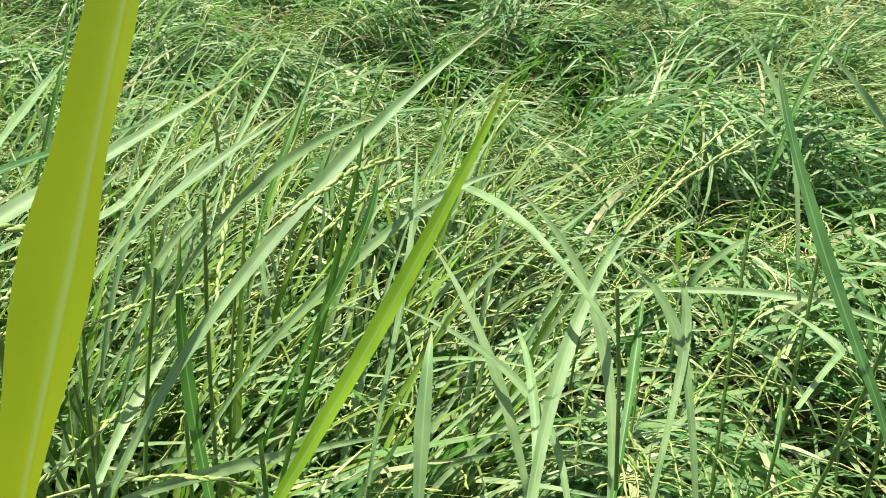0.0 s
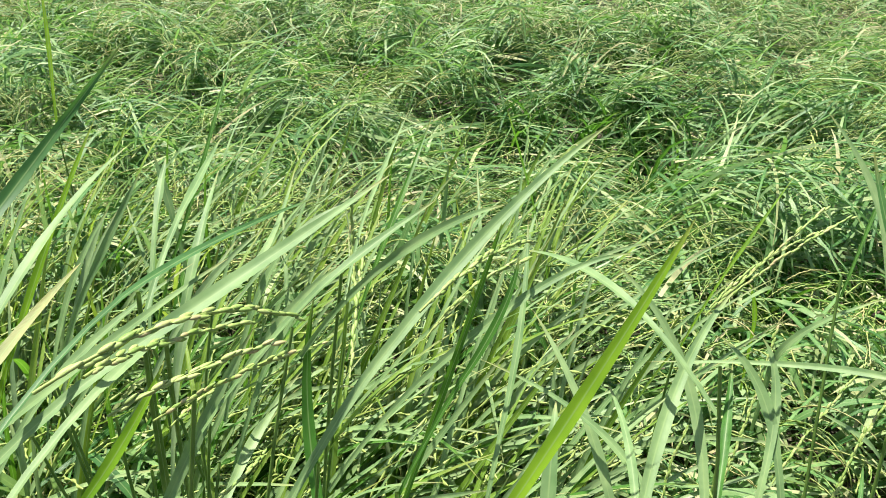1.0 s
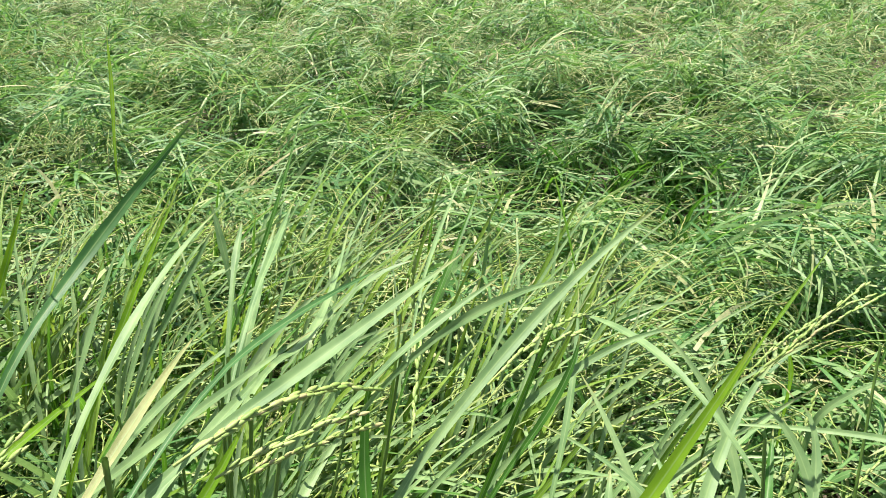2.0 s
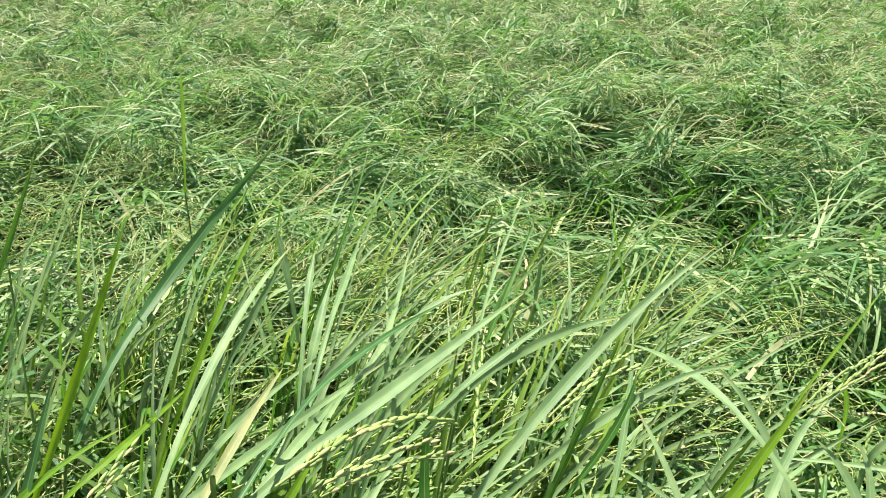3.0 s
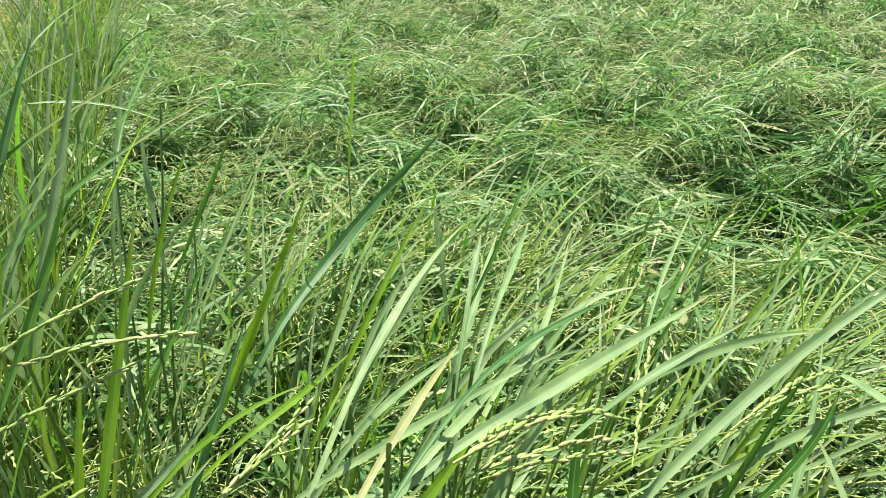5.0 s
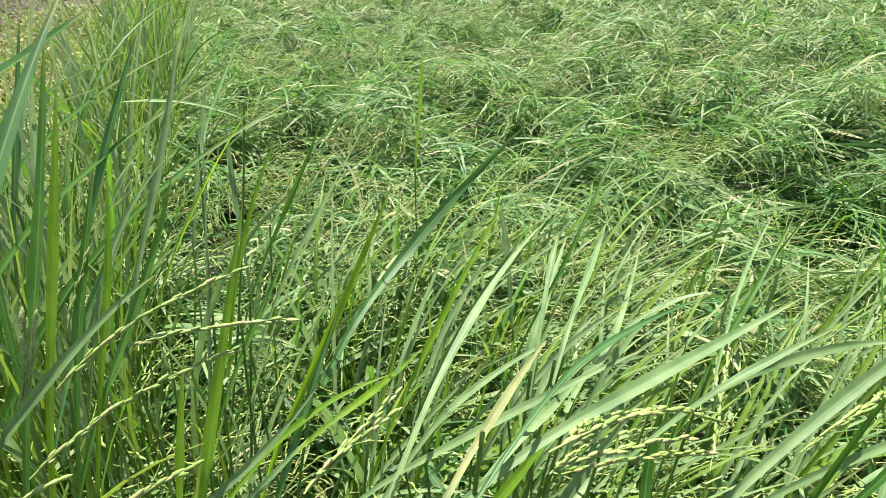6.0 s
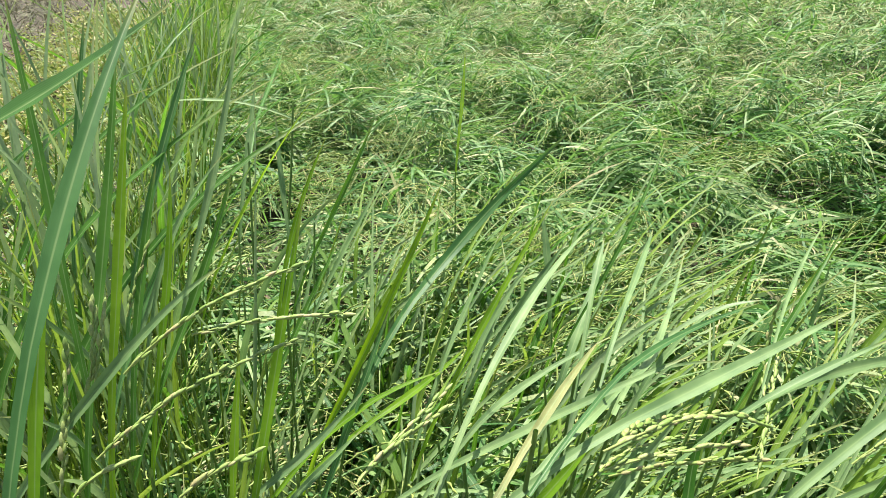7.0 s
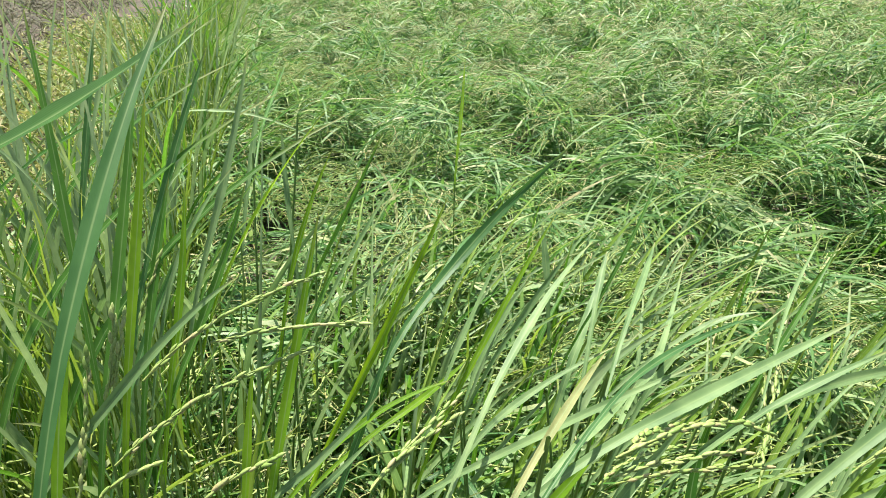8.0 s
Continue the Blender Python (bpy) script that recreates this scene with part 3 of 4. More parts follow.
def stand_plant(seed, lean, tall, count, ears):
    """A whole standing plant at the origin, to be copied: culms, leaves springing from them, drooping ears."""
    rng = random.Random(seed)
    plant = tagged(new("rice_plant"), "green rice plant standing out of the flattened crop", "rice plant", "standing rice plants")
    for i in range(count):
        az = rng.gauss(0.2, 0.5) if lean else rng.uniform(-math.pi, math.pi)
        el = rng.gauss(0.98, 0.24) if lean else rng.gauss(1.32, 0.10)
        ln = tall * rng.uniform(0.55, 1.1)
        flat = Vector((math.cos(az), math.sin(az), 0))
        base = Vector((rng.gauss(0, 0.02), rng.gauss(0, 0.02), rng.uniform(0.16, 0.34) + (0 if lean else 0.12 * (i % 3))))
        way = flat * math.cos(el) + Vector((0, 0, math.sin(el)))
        tip = base + way * ln + flat * (ln * rng.uniform(0.0, 0.30)) - Vector((0, 0, ln * rng.uniform(0.0, 0.22)))
        mid = base + way * (ln * 0.52)
        mat = rng.choice((PALE, PALE, PALE, SILVER, FRESH, FRESH, DARK) if lean else (SILVER, SILVER, PALE, DARK, FRESH, FRESH, FRESH))
        part("leaf", leaf_mesh(base, mid, tip, rng.uniform(0.009, 0.0145) * (1 if lean or mat != FRESH else 0.6), mat, rng.gauss(0, 0.6), rng.gauss(0, 0.9), 11, 3), plant)
        if i % 2 == 0:
            part("culm", tube_mesh("culm", bezier((base.x * 0.3, base.y * 0.3, -0.02), (base * 0.6) + flat * 0.01, base - way * 0.05, 5), 0.0026, 0.0016, MAT_STEM, 5), plant)
    # bare culms of an upright plant rise between its leaves
    for i in range(0 if lean else 5):
        foot = Vector((rng.gauss(0, 0.03), rng.gauss(0, 0.03), -0.02))
        top = foot + Vector((rng.gauss(0, 0.05), rng.gauss(0, 0.05), tall * rng.uniform(0.75, 1.15)))
        bend = (foot + top) / 2 + Vector((rng.gauss(0, 0.008), rng.gauss(0, 0.008), 0))
        part("culm", tube_mesh("culm", bezier(foot, bend, top, 6), 0.0027, 0.0012, MAT_CULM, 5), plant)
    for i in range(ears):
        az = rng.gauss(0.3, 0.7) if lean else rng.uniform(-math.pi, math.pi)
        flat = Vector((math.cos(az), math.sin(az), 0))
        base = Vector((0, 0, 0.28 if lean else rng.uniform(0.24, 0.44))) + flat * 0.04
        ln = rng.uniform(0.24, 0.34)
        mid = base + flat * (ln * 0.20) + Vector((0, 0, ln * 0.5))
        tip = base + flat * (ln * 0.55) + Vector((0, 0, ln * rng.uniform(0.5, 0.85)))
        pts = bezier(base, mid, tip, 26)
        ring = []
        for k, (p, t) in enumerate(pts):
            off = t.cross(Vector((0, 0, 1))).normalized() * (0.0016 if k % 4 == 1 else -0.0016 if k % 4 == 3 else 0)
            ring.append((p + (off if k > 8 else off * 0), t))
        part("ear", bead_mesh(ring, rng), plant, "fresh green rice ear on a thin stalk")
    return plant


def bead_mesh(ring, rng):
    """An ear: a thin stalk that swells into grain after grain."""
    sides, verts = 5, []
    for k, (p, t) in enumerate(ring):
        a = t.cross(Vector((0.3, 0.9, 0.2))).normalized()
        b = t.cross(a)
        r = 0.0007 if k < 9 or k % 2 == 0 else 0.0026 * rng.uniform(0.75, 1.15)
        for i in range(sides):
            th = 2 * math.pi * i / sides
            verts.append(tuple(p + a * (r * math.cos(th)) + b * (r * math.sin(th))))
    faces = [(k * sides + i, k * sides + (i + 1) % sides, (k + 1) * sides + (i + 1) % sides, (k + 1) * sides + i)
             for k in range(len(ring) - 1) for i in range(sides)]
    return mesh_from("ear", np.array(verts), np.array(faces), None, MAT_EAR)


MAT_CULM = leaf_material("standing_culm", [(0.0, (0.16, 0.27, 0.035)), (1.0, (0.29, 0.37, 0.07))], (0.34, 0.44, 0.05), 0.30, 0.45, "object")
FRESH = leaf_material("standing_fresh", [(0.0, (0.13, 0.235, 0.03)), (1.0, (0.21, 0.32, 0.055))], (0.34, 0.48, 0.03), 0.40, 0.44, "object")
place_rng = random.Random(23)
LEANING = [stand_plant(k, True, 0.50, 7, 3) for k in (61, 62, 63, 64, 65, 66, 67)]
UPRIGHT = [stand_plant(k, False, 0.70, 6, 5) for k in (71, 72, 73, 74, 75, 76)]
for k in range(112):
    a, r = place_rng.uniform(0, 2 * math.pi), math.sqrt(place_rng.random())
    x, y = -0.58 + 0.70 * r * math.cos(a), 0.98 + 0.50 * r * math.sin(a)
    if k >= 90:
        x, y = -0.28 + 0.30 * r * math.cos(a), 0.72 + 0.24 * r * math.sin(a)
    m = pose(x, y, place_rng.uniform(-0.02, 0.03), 0, 0, place_rng.gauss(0, 42))
    ob = LEANING[k % 7]
    if k < 7:
        ob.matrix_basis = m
    else:
        copy_thing(ob, m)
for k in range(124):
    s = 3.6 * place_rng.random() ** 1.4
    e = place_rng.uniform(-0.22, 0.12)
    if k >= 92:
        s, e = place_rng.uniform(-0.30, 0.45), place_rng.uniform(-0.05, 0.26)
    m = pose(*along(s, e), 0.0, place_rng.gauss(0, 5), place_rng.gauss(4, 5), place_rng.uniform(0, 360))
    ob = UPRIGHT[k % 6]
    if k < 6:
        ob.matrix_basis = m
    else:
        copy_thing(ob, m)


def tussock(seed):
    """A rounded tuft of leaves, without ears, at the origin; its dark colour paints a hollow's shade."""
    rng = random.Random(seed)
    tuft = tagged(new("rice_tussock"), "tuft of rice without ears, coloured dark as the shade of a hollow", "rice plant", "dark tufts in the flattened crop")
    for i in range(22):
        az, el, ln = rng.uniform(-math.pi, math.pi), rng.uniform(0.65, 1.4), rng.uniform(0.30, 0.46)
        flat = Vector((math.cos(az), math.sin(az), 0))
        base = Vector((rng.gauss(0, 0.07), rng.gauss(0, 0.07), rng.uniform(0.10, 0.22)))
        way = flat * math.cos(el) + Vector((0, 0, math.sin(el)))
        mid = base + way * (ln * 0.5)
        tip = base + way * (ln * 0.75) + flat * (ln * rng.uniform(0.05, 0.35)) - Vector((0, 0, ln * rng.uniform(0.0, 0.25)))
        part("leaf", leaf_mesh(base, mid, tip, rng.uniform(0.010, 0.017), rng.choice((DARK, SHADED, SHADED, SHADED, SHADED)), rng.gauss(0, 0.5), rng.gauss(0, 0.8), 6, 3), tuft)
        if i % 5 == 0:
            part("culm", tube_mesh("culm", bezier((base.x * 0.4, base.y * 0.4, -0.02), base * 0.55, base, 4), 0.0026, 0.0016, MAT_STEM, 5), tuft)
    return tuft


# leaf colour darkened to stand for the shade deep in the hollows
SHADED = leaf_material("shaded_leaf", [(0.0, (0.03, 0.10, 0.02)), (1.0, (0.05, 0.14, 0.026))], (0.12, 0.34, 0.01), 0.40, 0.5, "object")
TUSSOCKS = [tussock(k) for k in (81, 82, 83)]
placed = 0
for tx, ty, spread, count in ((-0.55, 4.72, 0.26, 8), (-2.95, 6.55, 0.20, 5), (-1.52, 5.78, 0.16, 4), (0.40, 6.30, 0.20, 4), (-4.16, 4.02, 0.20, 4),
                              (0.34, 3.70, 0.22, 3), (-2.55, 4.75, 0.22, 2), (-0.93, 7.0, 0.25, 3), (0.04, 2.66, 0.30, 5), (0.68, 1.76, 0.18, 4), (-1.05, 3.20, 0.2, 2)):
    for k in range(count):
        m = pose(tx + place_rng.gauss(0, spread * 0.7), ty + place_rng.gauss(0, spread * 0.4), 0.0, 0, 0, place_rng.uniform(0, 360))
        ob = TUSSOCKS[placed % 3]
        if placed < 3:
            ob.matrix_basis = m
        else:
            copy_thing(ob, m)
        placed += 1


# ---- plants that stand out one by one ----
rice_plant("translucent yellow-green rice leaf rising close by", [
    ((0.010, 0.218, 0.979), (0.048, 0.255, 1.052), (0.073, 0.278, 1.108), 0.0068, GREEN),
])
rice_plant("yellow-green rice leaf brushing past the eye", [
    ((0.07318, 0.07815, 1.16869), (0.07435, 0.08155, 1.17502), (0.07551, 0.08353, 1.17939), 0.0020, LIME),
])
rice_plant("long pale rice leaf bent over the crop", [
    ((-0.100, 0.380, 0.908), (-0.032, 0.500, 0.979), (0.044, 0.597, 1.032), 0.0105, PALE),
])
rice_plant("slender dark green rice leaves standing upright", [
    ((-0.100, 0.437, 0.686), (-0.045, 0.466, 0.907), (-0.024, 0.465, 0.997), 0.0057, DARK),
    ((-0.034, 0.396, 0.912), (-0.013, 0.415, 0.959), (-0.007, 0.433, 0.991), 0.0064, DARK),
    ((-0.013, 0.481, 0.803), (-0.012, 0.558, 0.863), (-0.021, 0.633, 0.916), 0.0072, PALE),
])
rice_plant("dark green rice leaves standing in the crop", [
    ((-0.205, 0.712, 0.785), (-0.188, 0.779, 0.856), (-0.178, 0.890, 0.923), 0.0074, DARK),
    ((-0.178, 0.616, 0.913), (-0.190, 0.722, 0.921), (-0.191, 0.820, 0.947), 0.0051, PALE),
    ((-0.401, 0.615, 0.830), (-0.372, 0.674, 0.950), (-0.380, 0.762, 1.029), 0.0050, DARK),
])
rice_plant("broad green rice leaf in half shade", [
    ((-0.169, 0.438, 0.656), (-0.207, 0.507, 0.753), (-0.202, 0.532, 0.861), 0.0127, DARK),
    ((-0.297, 0.562, 0.741), (-0.246, 0.590, 0.812), (-0.202, 0.602, 0.853), 0.0106, PALE),
    ((-0.297, 0.489, 0.628), (-0.297, 0.573, 0.645), (-0.275, 0.632, 0.675), 0.0129, PALE),
])
rice_plant("pale grey-green rice leaves swept sideways", [
    ((-0.251, 0.324, 0.777), (-0.222, 0.379, 0.856), (-0.199, 0.415, 0.908), 0.0103, PALE),
    ((-0.435, 0.538, 0.459), (-0.428, 0.600, 0.544), (-0.401, 0.628, 0.627), 0.0145, PALE),
    ((-0.248, 0.306, 0.928), (-0.247, 0.358, 0.927), (-0.247, 0.415, 0.924), 0.0092, PALE),
    ((-0.284, 0.304, 0.821), (-0.265, 0.342, 0.858), (-0.250, 0.375, 0.898), 0.0098, GREEN),
])
rice_plant("long pale rice leaves lying across the crop", [
    ((-0.193, 0.277, 0.992), (-0.149, 0.367, 1.008), (-0.101, 0.456, 1.029), 0.0105, PALE),
    ((-0.135, 0.507, 0.912), (-0.079, 0.512, 0.960), (-0.028, 0.514, 0.987), 0.0094, PALE),
    ((-0.325, 0.261, 0.890), (-0.245, 0.325, 0.954), (-0.188, 0.380, 0.992), 0.0080, PALE),
    ((-0.136, 0.397, 0.965), (-0.108, 0.433, 0.985), (-0.075, 0.480, 1.001), 0.0077, PALE),
], [
    ((-0.173, 0.201, 1.033), (-0.142, 0.267, 1.031), (-0.118, 0.323, 0.997)),
    ((-0.251, 0.366, 0.842), (-0.242, 0.449, 0.826), (-0.197, 0.529, 0.810)),
    ((-0.175, 0.229, 1.018), (-0.181, 0.286, 0.993), (-0.166, 0.357, 0.961)),
    ((-0.212, 0.307, 0.912), (-0.167, 0.315, 0.945), (-0.116, 0.307, 0.984)),
    ((-0.195, 0.256, 0.966), (-0.168, 0.287, 0.973), (-0.133, 0.321, 0.977)),
])
rice_plant("pale upright rice leaf with a clear midrib", [
    ((0.034, 0.344, 0.822), (0.031, 0.380, 0.868), (0.029, 0.415, 0.888), 0.0107, PALE),
])
rice_plant("pale green rice leaves arching over flattened straw", [
    ((0.133, 0.478, 0.698), (0.074, 0.546, 0.744), (-0.052, 0.576, 0.785), 0.0090, PALE),
    ((0.102, 0.505, 0.655), (0.055, 0.573, 0.743), (-0.009, 0.645, 0.805), 0.0112, PALE),
    ((0.182, 0.527, 0.658), (0.147, 0.639, 0.771), (0.058, 0.690, 0.855), 0.0116, PALE),
    ((0.088, 0.595, 0.859), (0.030, 0.660, 0.857), (-0.031, 0.729, 0.827), 0.0114, PALE),
])
rice_plant("broad pale rice leaf with a folded midrib", [
    ((0.109, 0.450, 0.723), (0.138, 0.581, 0.794), (0.195, 0.699, 0.836), 0.0133, PALE),
    ((0.108, 0.472, 0.725), (0.098, 0.550, 0.739), (0.077, 0.629, 0.738), 0.0090, PALE),
])
rice_plant("bent rice leaves with a dark underside", [
    ((0.257, 0.630, 0.684), (0.233, 0.675, 0.733), (0.191, 0.699, 0.769), 0.0133, PALE),
    ((0.192, 0.563, 0.698), (0.202, 0.632, 0.716), (0.211, 0.703, 0.735), 0.0109, DARK),
    ((0.246, 0.613, 0.674), (0.253, 0.680, 0.731), (0.235, 0.714, 0.767), 0.0113, PALE),
    ((0.287, 0.817, 0.650), (0.310, 0.811, 0.718), (0.387, 0.815, 0.778), 0.0106, PALE),
])
rice_plant("narrow pale rice leaves lying level", [
    ((0.408, 0.709, 0.737), (0.300, 0.742, 0.717), (0.125, 0.745, 0.685), 0.0088, PALE),
    ((0.399, 0.651, 0.719), (0.398, 0.681, 0.714), (0.357, 0.717, 0.723), 0.0101, PALE),
    ((0.438, 0.818, 0.548), (0.406, 0.818, 0.571), (0.350, 0.814, 0.600), 0.0095, PALE),
])
rice_plant("tall blue-green rice leaf standing alone", [
    ((0.374, 0.534, 0.774), (0.306, 0.621, 0.905), (0.272, 0.687, 0.999), 0.0119, BLUE),
    ((0.345, 0.782, 0.871), (0.321, 0.820, 0.925), (0.275, 0.854, 0.979), 0.0090, PALE),
    ((0.323, 0.581, 0.987), (0.281, 0.571, 1.025), (0.240, 0.558, 1.059), 0.0085, PALE),
    ((0.363, 0.871, 0.873), (0.384, 0.907, 0.920), (0.416, 0.948, 0.972), 0.0066, DARK),
])
rice_plant("low pale rice leaves near the ground", [
    ((-0.147, 0.342, 0.785), (-0.097, 0.447, 0.709), (-0.029, 0.586, 0.595), 0.0097, PALE),
    ((0.021, 0.599, 0.537), (0.053, 0.531, 0.637), (0.085, 0.467, 0.726), 0.0068, PALE),
], [
    ((-0.194, 0.313, 0.805), (-0.133, 0.347, 0.797), (-0.085, 0.368, 0.768)),
    ((-0.226, 0.335, 0.778), (-0.211, 0.364, 0.787), (-0.203, 0.409, 0.782)),
])
rice_plant("arched pale rice leaf over drooping ears", [
    ((-0.087, 0.451, 0.842), (0.004, 0.502, 0.924), (0.074, 0.539, 0.945), 0.0078, PALE),
], [
    ((-0.063, 0.388, 0.966), (-0.032, 0.459, 0.972), (-0.005, 0.520, 0.954)),
    ((-0.075, 0.455, 0.895), (-0.046, 0.488, 0.926), (-0.012, 0.514, 0.939)),
])
rice_plant("thin pale rice leaf tips above the swirl", [
    ((-0.233, 1.188, 0.560), (-0.230, 1.205, 0.643), (-0.228, 1.214, 0.720), 0.0086, PALE),
    ((-0.038, 1.159, 0.600), (-0.066, 1.035, 0.783), (-0.086, 0.916, 0.927), 0.0067, DARK),
])
rice_plant("upright thin rice ear with pale grain", [
    ((-0.509, 1.324, 0.261), (-0.509, 1.382, 0.350), (-0.514, 1.431, 0.427), 0.0090, GREEN),
], [
    ((-0.159, 0.528, 0.867), (-0.176, 0.568, 0.899), (-0.175, 0.571, 0.947)),
    ((-0.137, 0.446, 0.848), (-0.153, 0.516, 0.880), (-0.169, 0.584, 0.898)),
])
rice_plant("fan of rice ears in fresh grain", [
    ((0.216, 0.869, 0.750), (0.248, 0.907, 0.799), (0.292, 0.958, 0.866), 0.0050, GREEN),
], [
    ((0.162, 0.658, 0.820), (0.204, 0.679, 0.871), (0.257, 0.717, 0.921)),
    ((0.184, 0.701, 0.809), (0.237, 0.722, 0.864), (0.296, 0.754, 0.900)),
    ((0.192, 0.793, 0.744), (0.248, 0.840, 0.789), (0.329, 0.886, 0.827)),
])
rice_plant("ripening rice ears hanging by fresh leaves", [
    ((0.362, 1.205, 0.453), (0.359, 1.227, 0.489), (0.345, 1.248, 0.524), 0.0090, GREEN),
], [
    ((0.305, 0.738, 0.531), (0.339, 0.780, 0.579), (0.402, 0.845, 0.655)),
    ((0.239, 0.715, 0.508), (0.267, 0.782, 0.603), (0.289, 0.844, 0.691)),
    ((0.353, 0.680, 0.516), (0.375, 0.730, 0.585), (0.412, 0.781, 0.655)),
    ((0.169, 0.645, 0.499), (0.169, 0.682, 0.567), (0.183, 0.710, 0.619)),
])
rice_plant("bright yellow-green rice leaf lit from behind", [
    ((-0.577, 0.346, 0.749), (-0.518, 0.411, 0.929), (-0.489, 0.452, 1.037), 0.0097, GREEN),
    ((-0.459, 0.423, 0.803), (-0.436, 0.496, 0.916), (-0.420, 0.565, 1.001), 0.0078, GREEN),
    ((-0.458, 0.305, 0.840), (-0.461, 0.396, 0.836), (-0.528, 0.544, 0.768), 0.0078, GREEN),
])
rice_plant("long dark blue-green rice leaf leaning over", [
    ((-0.572, 0.494, 0.848), (-0.563, 0.644, 0.924), (-0.482, 0.710, 1.034), 0.0150, BLUE),
    ((-0.872, 0.631, 0.847), (-0.747, 0.587, 0.936), (-0.585, 0.545, 1.039), 0.0098, BLUE),
    ((-0.634, 0.397, 0.937), (-0.594, 0.414, 1.019), (-0.565, 0.434, 1.093), 0.0069, DARK),
])
rice_plant("dry straw-coloured rice leaf among green ones", [
    ((-0.222, 0.198, 1.006), (-0.227, 0.256, 1.019), (-0.230, 0.303, 1.026), 0.0063, STRAW),
])
rice_plant("pale rice leaf tips catching the sun", [
    ((-0.700, 0.465, 0.840), (-0.679, 0.507, 0.916), (-0.659, 0.547, 0.982), 0.0096, PALE),
    ((-0.466, 0.427, 0.843), (-0.466, 0.480, 0.907), (-0.465, 0.529, 0.962), 0.0083, PALE),
    ((-0.322, 0.296, 0.947), (-0.339, 0.408, 0.985), (-0.349, 0.516, 1.002), 0.0085, PALE),
])
rice_plant("pale rice leaf tips above the leaning crop", [
    ((-0.341, 0.518, 0.933), (-0.352, 0.548, 0.950), (-0.362, 0.577, 0.963), 0.0083, PALE),
    ((-0.484, 0.566, 0.801), (-0.460, 0.608, 0.866), (-0.441, 0.640, 0.914), 0.0090, PALE),
    ((-0.281, 0.467, 0.967), (-0.300, 0.538, 0.973), (-0.321, 0.609, 0.975), 0.0074, PALE),
    ((-0.530, 0.599, 0.759), (-0.520, 0.632, 0.814), (-0.507, 0.658, 0.854), 0.0090, SILVER),
])
rice_plant("silvery rice leaves crossing above the ears", [
    ((-0.364, 0.536, 0.783), (-0.332, 0.580, 0.836), (-0.293, 0.619, 0.874), 0.0090, SILVER),
    ((-0.296, 0.575, 0.792), (-0.275, 0.610, 0.848), (-0.241, 0.646, 0.895), 0.0090, PALE),
    ((-0.290, 0.663, 0.835), (-0.256, 0.691, 0.860), (-0.220, 0.713, 0.873), 0.0090, SILVER),
    ((-0.518, 0.539, 0.735), (-0.511, 0.590, 0.807), (-0.492, 0.640, 0.863), 0.0090, PALE),
    ((-0.352, 0.516, 0.751), (-0.345, 0.559, 0.811), (-0.319, 0.612, 0.863), 0.0090, SILVER),
])
rice_plant("pale rice leaf tips leaning together", [
    ((-0.441, 0.659, 0.706), (-0.457, 0.747, 0.772), (-0.493, 0.876, 0.811), 0.0142, PALE),
    ((-0.255, 0.449, 0.906), (-0.305, 0.639, 0.836), (-0.373, 0.877, 0.830), 0.0093, PALE),
    ((-0.668, 0.990, 0.655), (-0.687, 1.008, 0.702), (-0.710, 1.028, 0.750), 0.0149, PALE),
])
rice_plant("blue-grey rice leaves arching in a pair", [
    ((-0.212, 0.307, 1.005), (-0.205, 0.404, 0.992), (-0.181, 0.530, 0.970), 0.0061, BLUE),
    ((-0.390, 0.379, 0.815), (-0.362, 0.439, 0.853), (-0.311, 0.519, 0.889), 0.0090, PALE),
    ((-0.286, 0.563, 0.721), (-0.263, 0.606, 0.779), (-0.229, 0.651, 0.826), 0.0090, PALE),
])
rice_plant("single bright rice leaf standing above the swirl", [
    ((-1.137, 1.311, 0.757), (-1.174, 1.377, 0.862), (-1.205, 1.425, 0.947), 0.0097, GREEN),
])
# the crossing second leaf has its underside's shade put into the colour
rice_plant("dark blue-green rice leaf with a pale midrib", [
    ((-0.402, 0.020, 1.099), (-0.447, 0.088, 1.178), (-0.493, 0.167, 1.254), 0.0113, BLUE),
    ((-0.547, 0.063, 1.172), (-0.527, 0.122, 1.200), (-0.501, 0.196, 1.243), 0.0158, SHADED),
])
rice_plant("broad green rice leaves standing upright", [
    ((-0.553, 0.101, 0.980), (-0.581, 0.156, 1.102), (-0.608, 0.201, 1.208), 0.0098, DARK),
    ((-0.541, 0.111, 0.980), (-0.570, 0.158, 1.090), (-0.592, 0.194, 1.177), 0.0090, GREEN),
    ((-0.633, 0.125, 1.002), (-0.685, 0.152, 1.116), (-0.742, 0.179, 1.236), 0.0090, DARK),
    ((-0.436, 0.008, 0.987), (-0.461, 0.039, 1.057), (-0.477, 0.066, 1.111), 0.0086, GREEN),
])
rice_plant("tall standing rice leaves at the crop edge", [
    ((-0.673, 0.276, 0.987), (-0.683, 0.326, 1.078), (-0.701, 0.377, 1.176), 0.0091, PALE),
    ((-1.074, 0.615, 0.866), (-1.103, 0.662, 0.941), (-1.127, 0.703, 1.017), 0.0113, PALE),
    ((-0.776, 0.266, 0.961), (-0.787, 0.334, 1.081), (-0.791, 0.388, 1.169), 0.0099, BLUE),
    ((-0.804, 0.490, 0.896), (-0.834, 0.512, 0.967), (-0.858, 0.533, 1.032), 0.0082, PALE),
    ((-1.034, 0.631, 0.977), (-1.137, 0.745, 1.002), (-1.220, 0.849, 1.035), 0.0072, DARK),
])
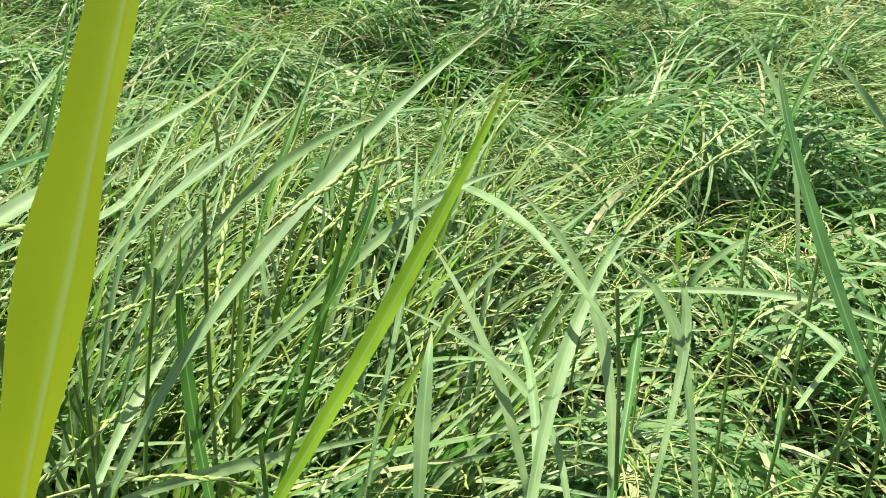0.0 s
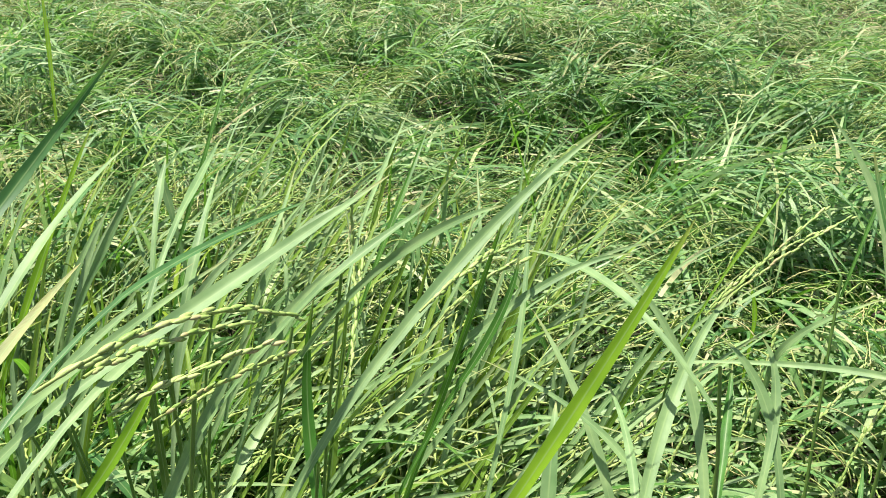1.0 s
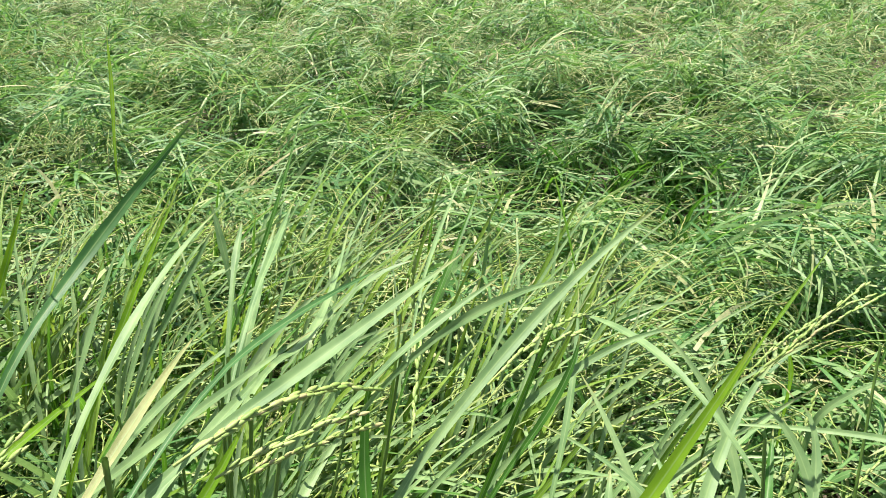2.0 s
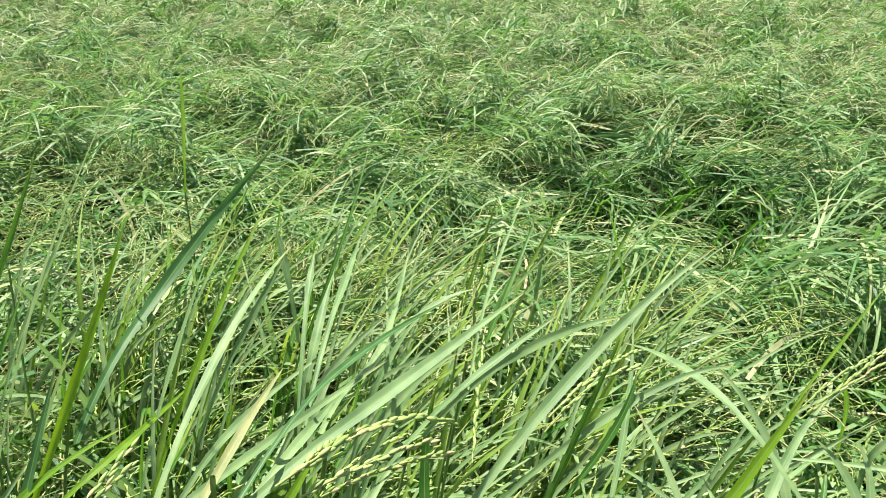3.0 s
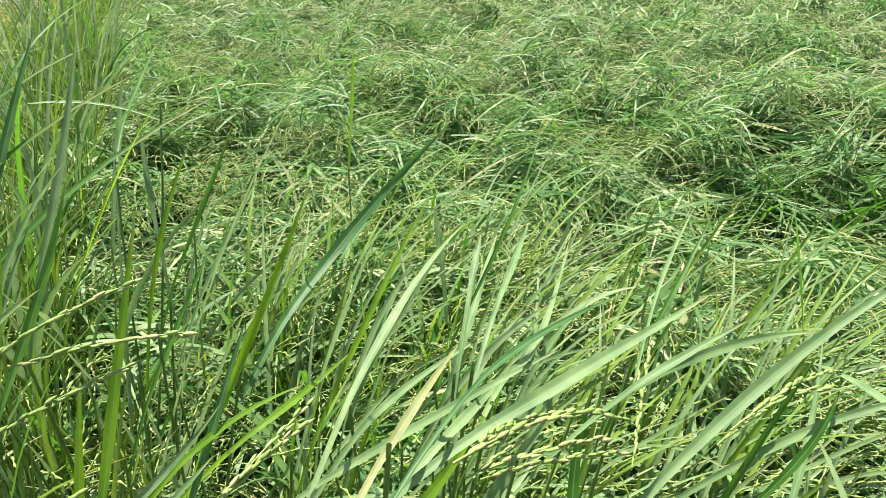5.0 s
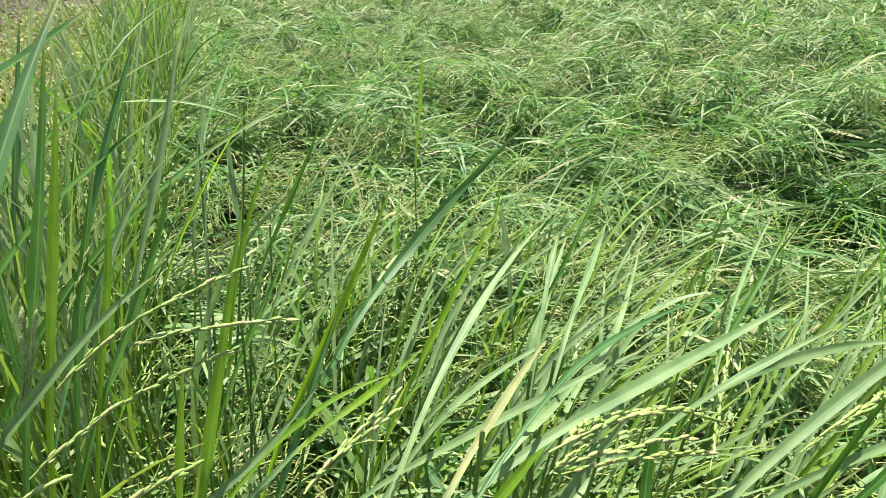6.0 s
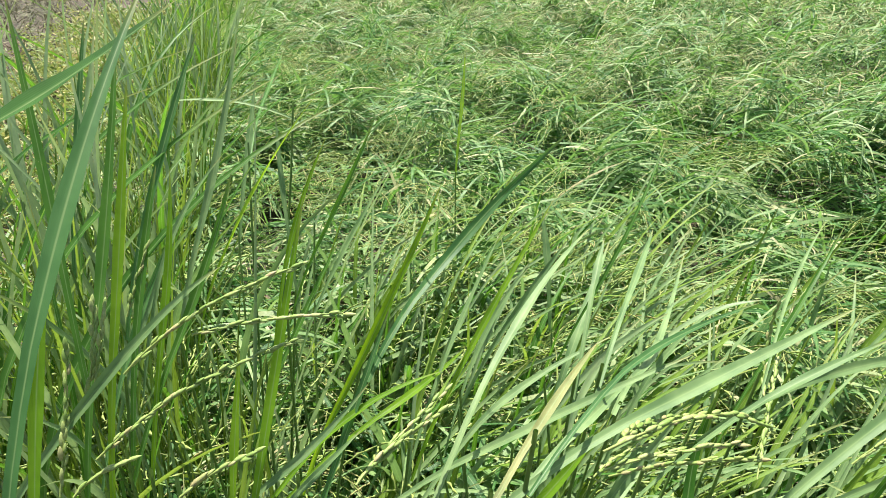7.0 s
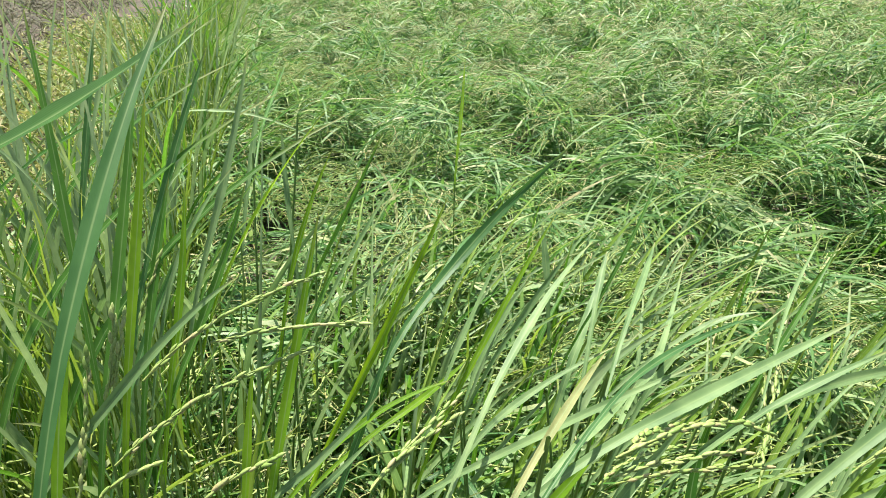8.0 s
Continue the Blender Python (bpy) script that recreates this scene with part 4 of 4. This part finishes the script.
rice_plant("curved pale rice leaf sweeping up from the edge", [
    ((-0.486, 0.023, 0.965), (-0.455, 0.098, 1.044), (-0.426, 0.148, 1.086), 0.0076, PALE),
    ((-0.662, 0.219, 0.962), (-0.660, 0.257, 1.024), (-0.644, 0.304, 1.078), 0.0067, PALE),
], [
    ((-0.461, 0.085, 1.020), (-0.436, 0.130, 1.055), (-0.393, 0.184, 1.082)),
    ((-0.436, 0.124, 1.041), (-0.401, 0.156, 1.050), (-0.359, 0.190, 1.055)),
    ((-0.455, 0.052, 0.973), (-0.429, 0.105, 1.008), (-0.388, 0.166, 1.033)),
    ((-0.359, 0.057, 0.997), (-0.346, 0.075, 1.011), (-0.331, 0.091, 1.021)),
    ((-0.405, 0.019, 0.998), (-0.399, 0.030, 1.008), (-0.387, 0.045, 1.018)),
])
rice_plant("green rice leaves standing close together", [
    ((-0.389, 0.123, 0.931), (-0.405, 0.168, 1.018), (-0.421, 0.217, 1.115), 0.0081, GREEN),
    ((-0.442, 0.135, 0.889), (-0.455, 0.155, 0.938), (-0.467, 0.176, 0.987), 0.0075, GREEN),
    ((-0.764, 0.338, 0.877), (-0.665, 0.347, 1.020), (-0.530, 0.333, 1.149), 0.0126, GREEN),
    ((-0.549, 0.159, 0.950), (-0.547, 0.209, 1.028), (-0.551, 0.248, 1.096), 0.0082, DARK),
], [
    ((-0.486, 0.064, 0.993), (-0.491, 0.080, 1.025), (-0.500, 0.091, 1.055)),
    ((-0.484, 0.074, 1.007), (-0.489, 0.085, 1.031), (-0.493, 0.096, 1.052)),
    ((-0.464, 0.028, 0.954), (-0.475, 0.047, 0.998), (-0.487, 0.064, 1.039)),
])
rice_plant("long green rice leaves leaning with the wind", [
    ((-0.398, 0.185, 0.923), (-0.376, 0.229, 0.951), (-0.343, 0.274, 0.968), 0.0060, GREEN),
    ((-0.386, 0.183, 0.892), (-0.386, 0.225, 0.959), (-0.386, 0.262, 1.017), 0.0068, BLUE),
    ((-0.392, 0.127, 0.926), (-0.370, 0.165, 0.957), (-0.352, 0.203, 0.995), 0.0062, PALE),
    ((-0.372, 0.141, 0.922), (-0.360, 0.164, 0.943), (-0.348, 0.188, 0.964), 0.0055, PALE),
])
rice_plant("thin dark rice leaves leaning over the crop", [
    ((-0.686, 0.368, 0.774), (-0.678, 0.423, 0.853), (-0.670, 0.468, 0.917), 0.0080, DARK),
    ((-0.718, 0.407, 0.861), (-0.721, 0.450, 0.951), (-0.713, 0.498, 1.035), 0.0074, GREEN),
], [
    ((-0.327, 0.160, 0.946), (-0.329, 0.195, 0.954), (-0.323, 0.251, 0.971)),
    ((-0.336, 0.173, 0.936), (-0.327, 0.198, 0.953), (-0.309, 0.233, 0.974)),
])
rice_plant("pale and dark rice leaves at the bank", [
    ((-0.950, 0.278, 0.978), (-0.976, 0.322, 1.080), (-1.000, 0.361, 1.170), 0.0086, BLUE),
    ((-0.965, 0.319, 1.061), (-0.973, 0.341, 1.106), (-0.984, 0.361, 1.151), 0.0074, PALE),
    ((-0.746, 0.217, 0.847), (-0.749, 0.267, 0.926), (-0.748, 0.312, 0.994), 0.0066, PALE),
    ((-1.000, 0.555, 1.023), (-1.038, 0.525, 1.025), (-1.071, 0.497, 1.023), 0.0068, PALE),
])
rice_plant("upright leaves and ears of standing rice", [
    ((-0.619, 0.166, 0.941), (-0.637, 0.202, 1.019), (-0.649, 0.234, 1.084), 0.0089, DARK),
    ((-0.660, 0.159, 0.875), (-0.666, 0.201, 0.942), (-0.666, 0.242, 1.002), 0.0077, BLUE),
    ((-0.557, 0.157, 0.959), (-0.574, 0.190, 1.032), (-0.592, 0.215, 1.097), 0.0074, GREEN),
], [
    ((-0.631, 0.168, 0.959), (-0.634, 0.184, 0.987), (-0.634, 0.201, 1.015)),
    ((-0.631, 0.151, 0.932), (-0.642, 0.165, 0.969), (-0.647, 0.179, 0.997)),
])
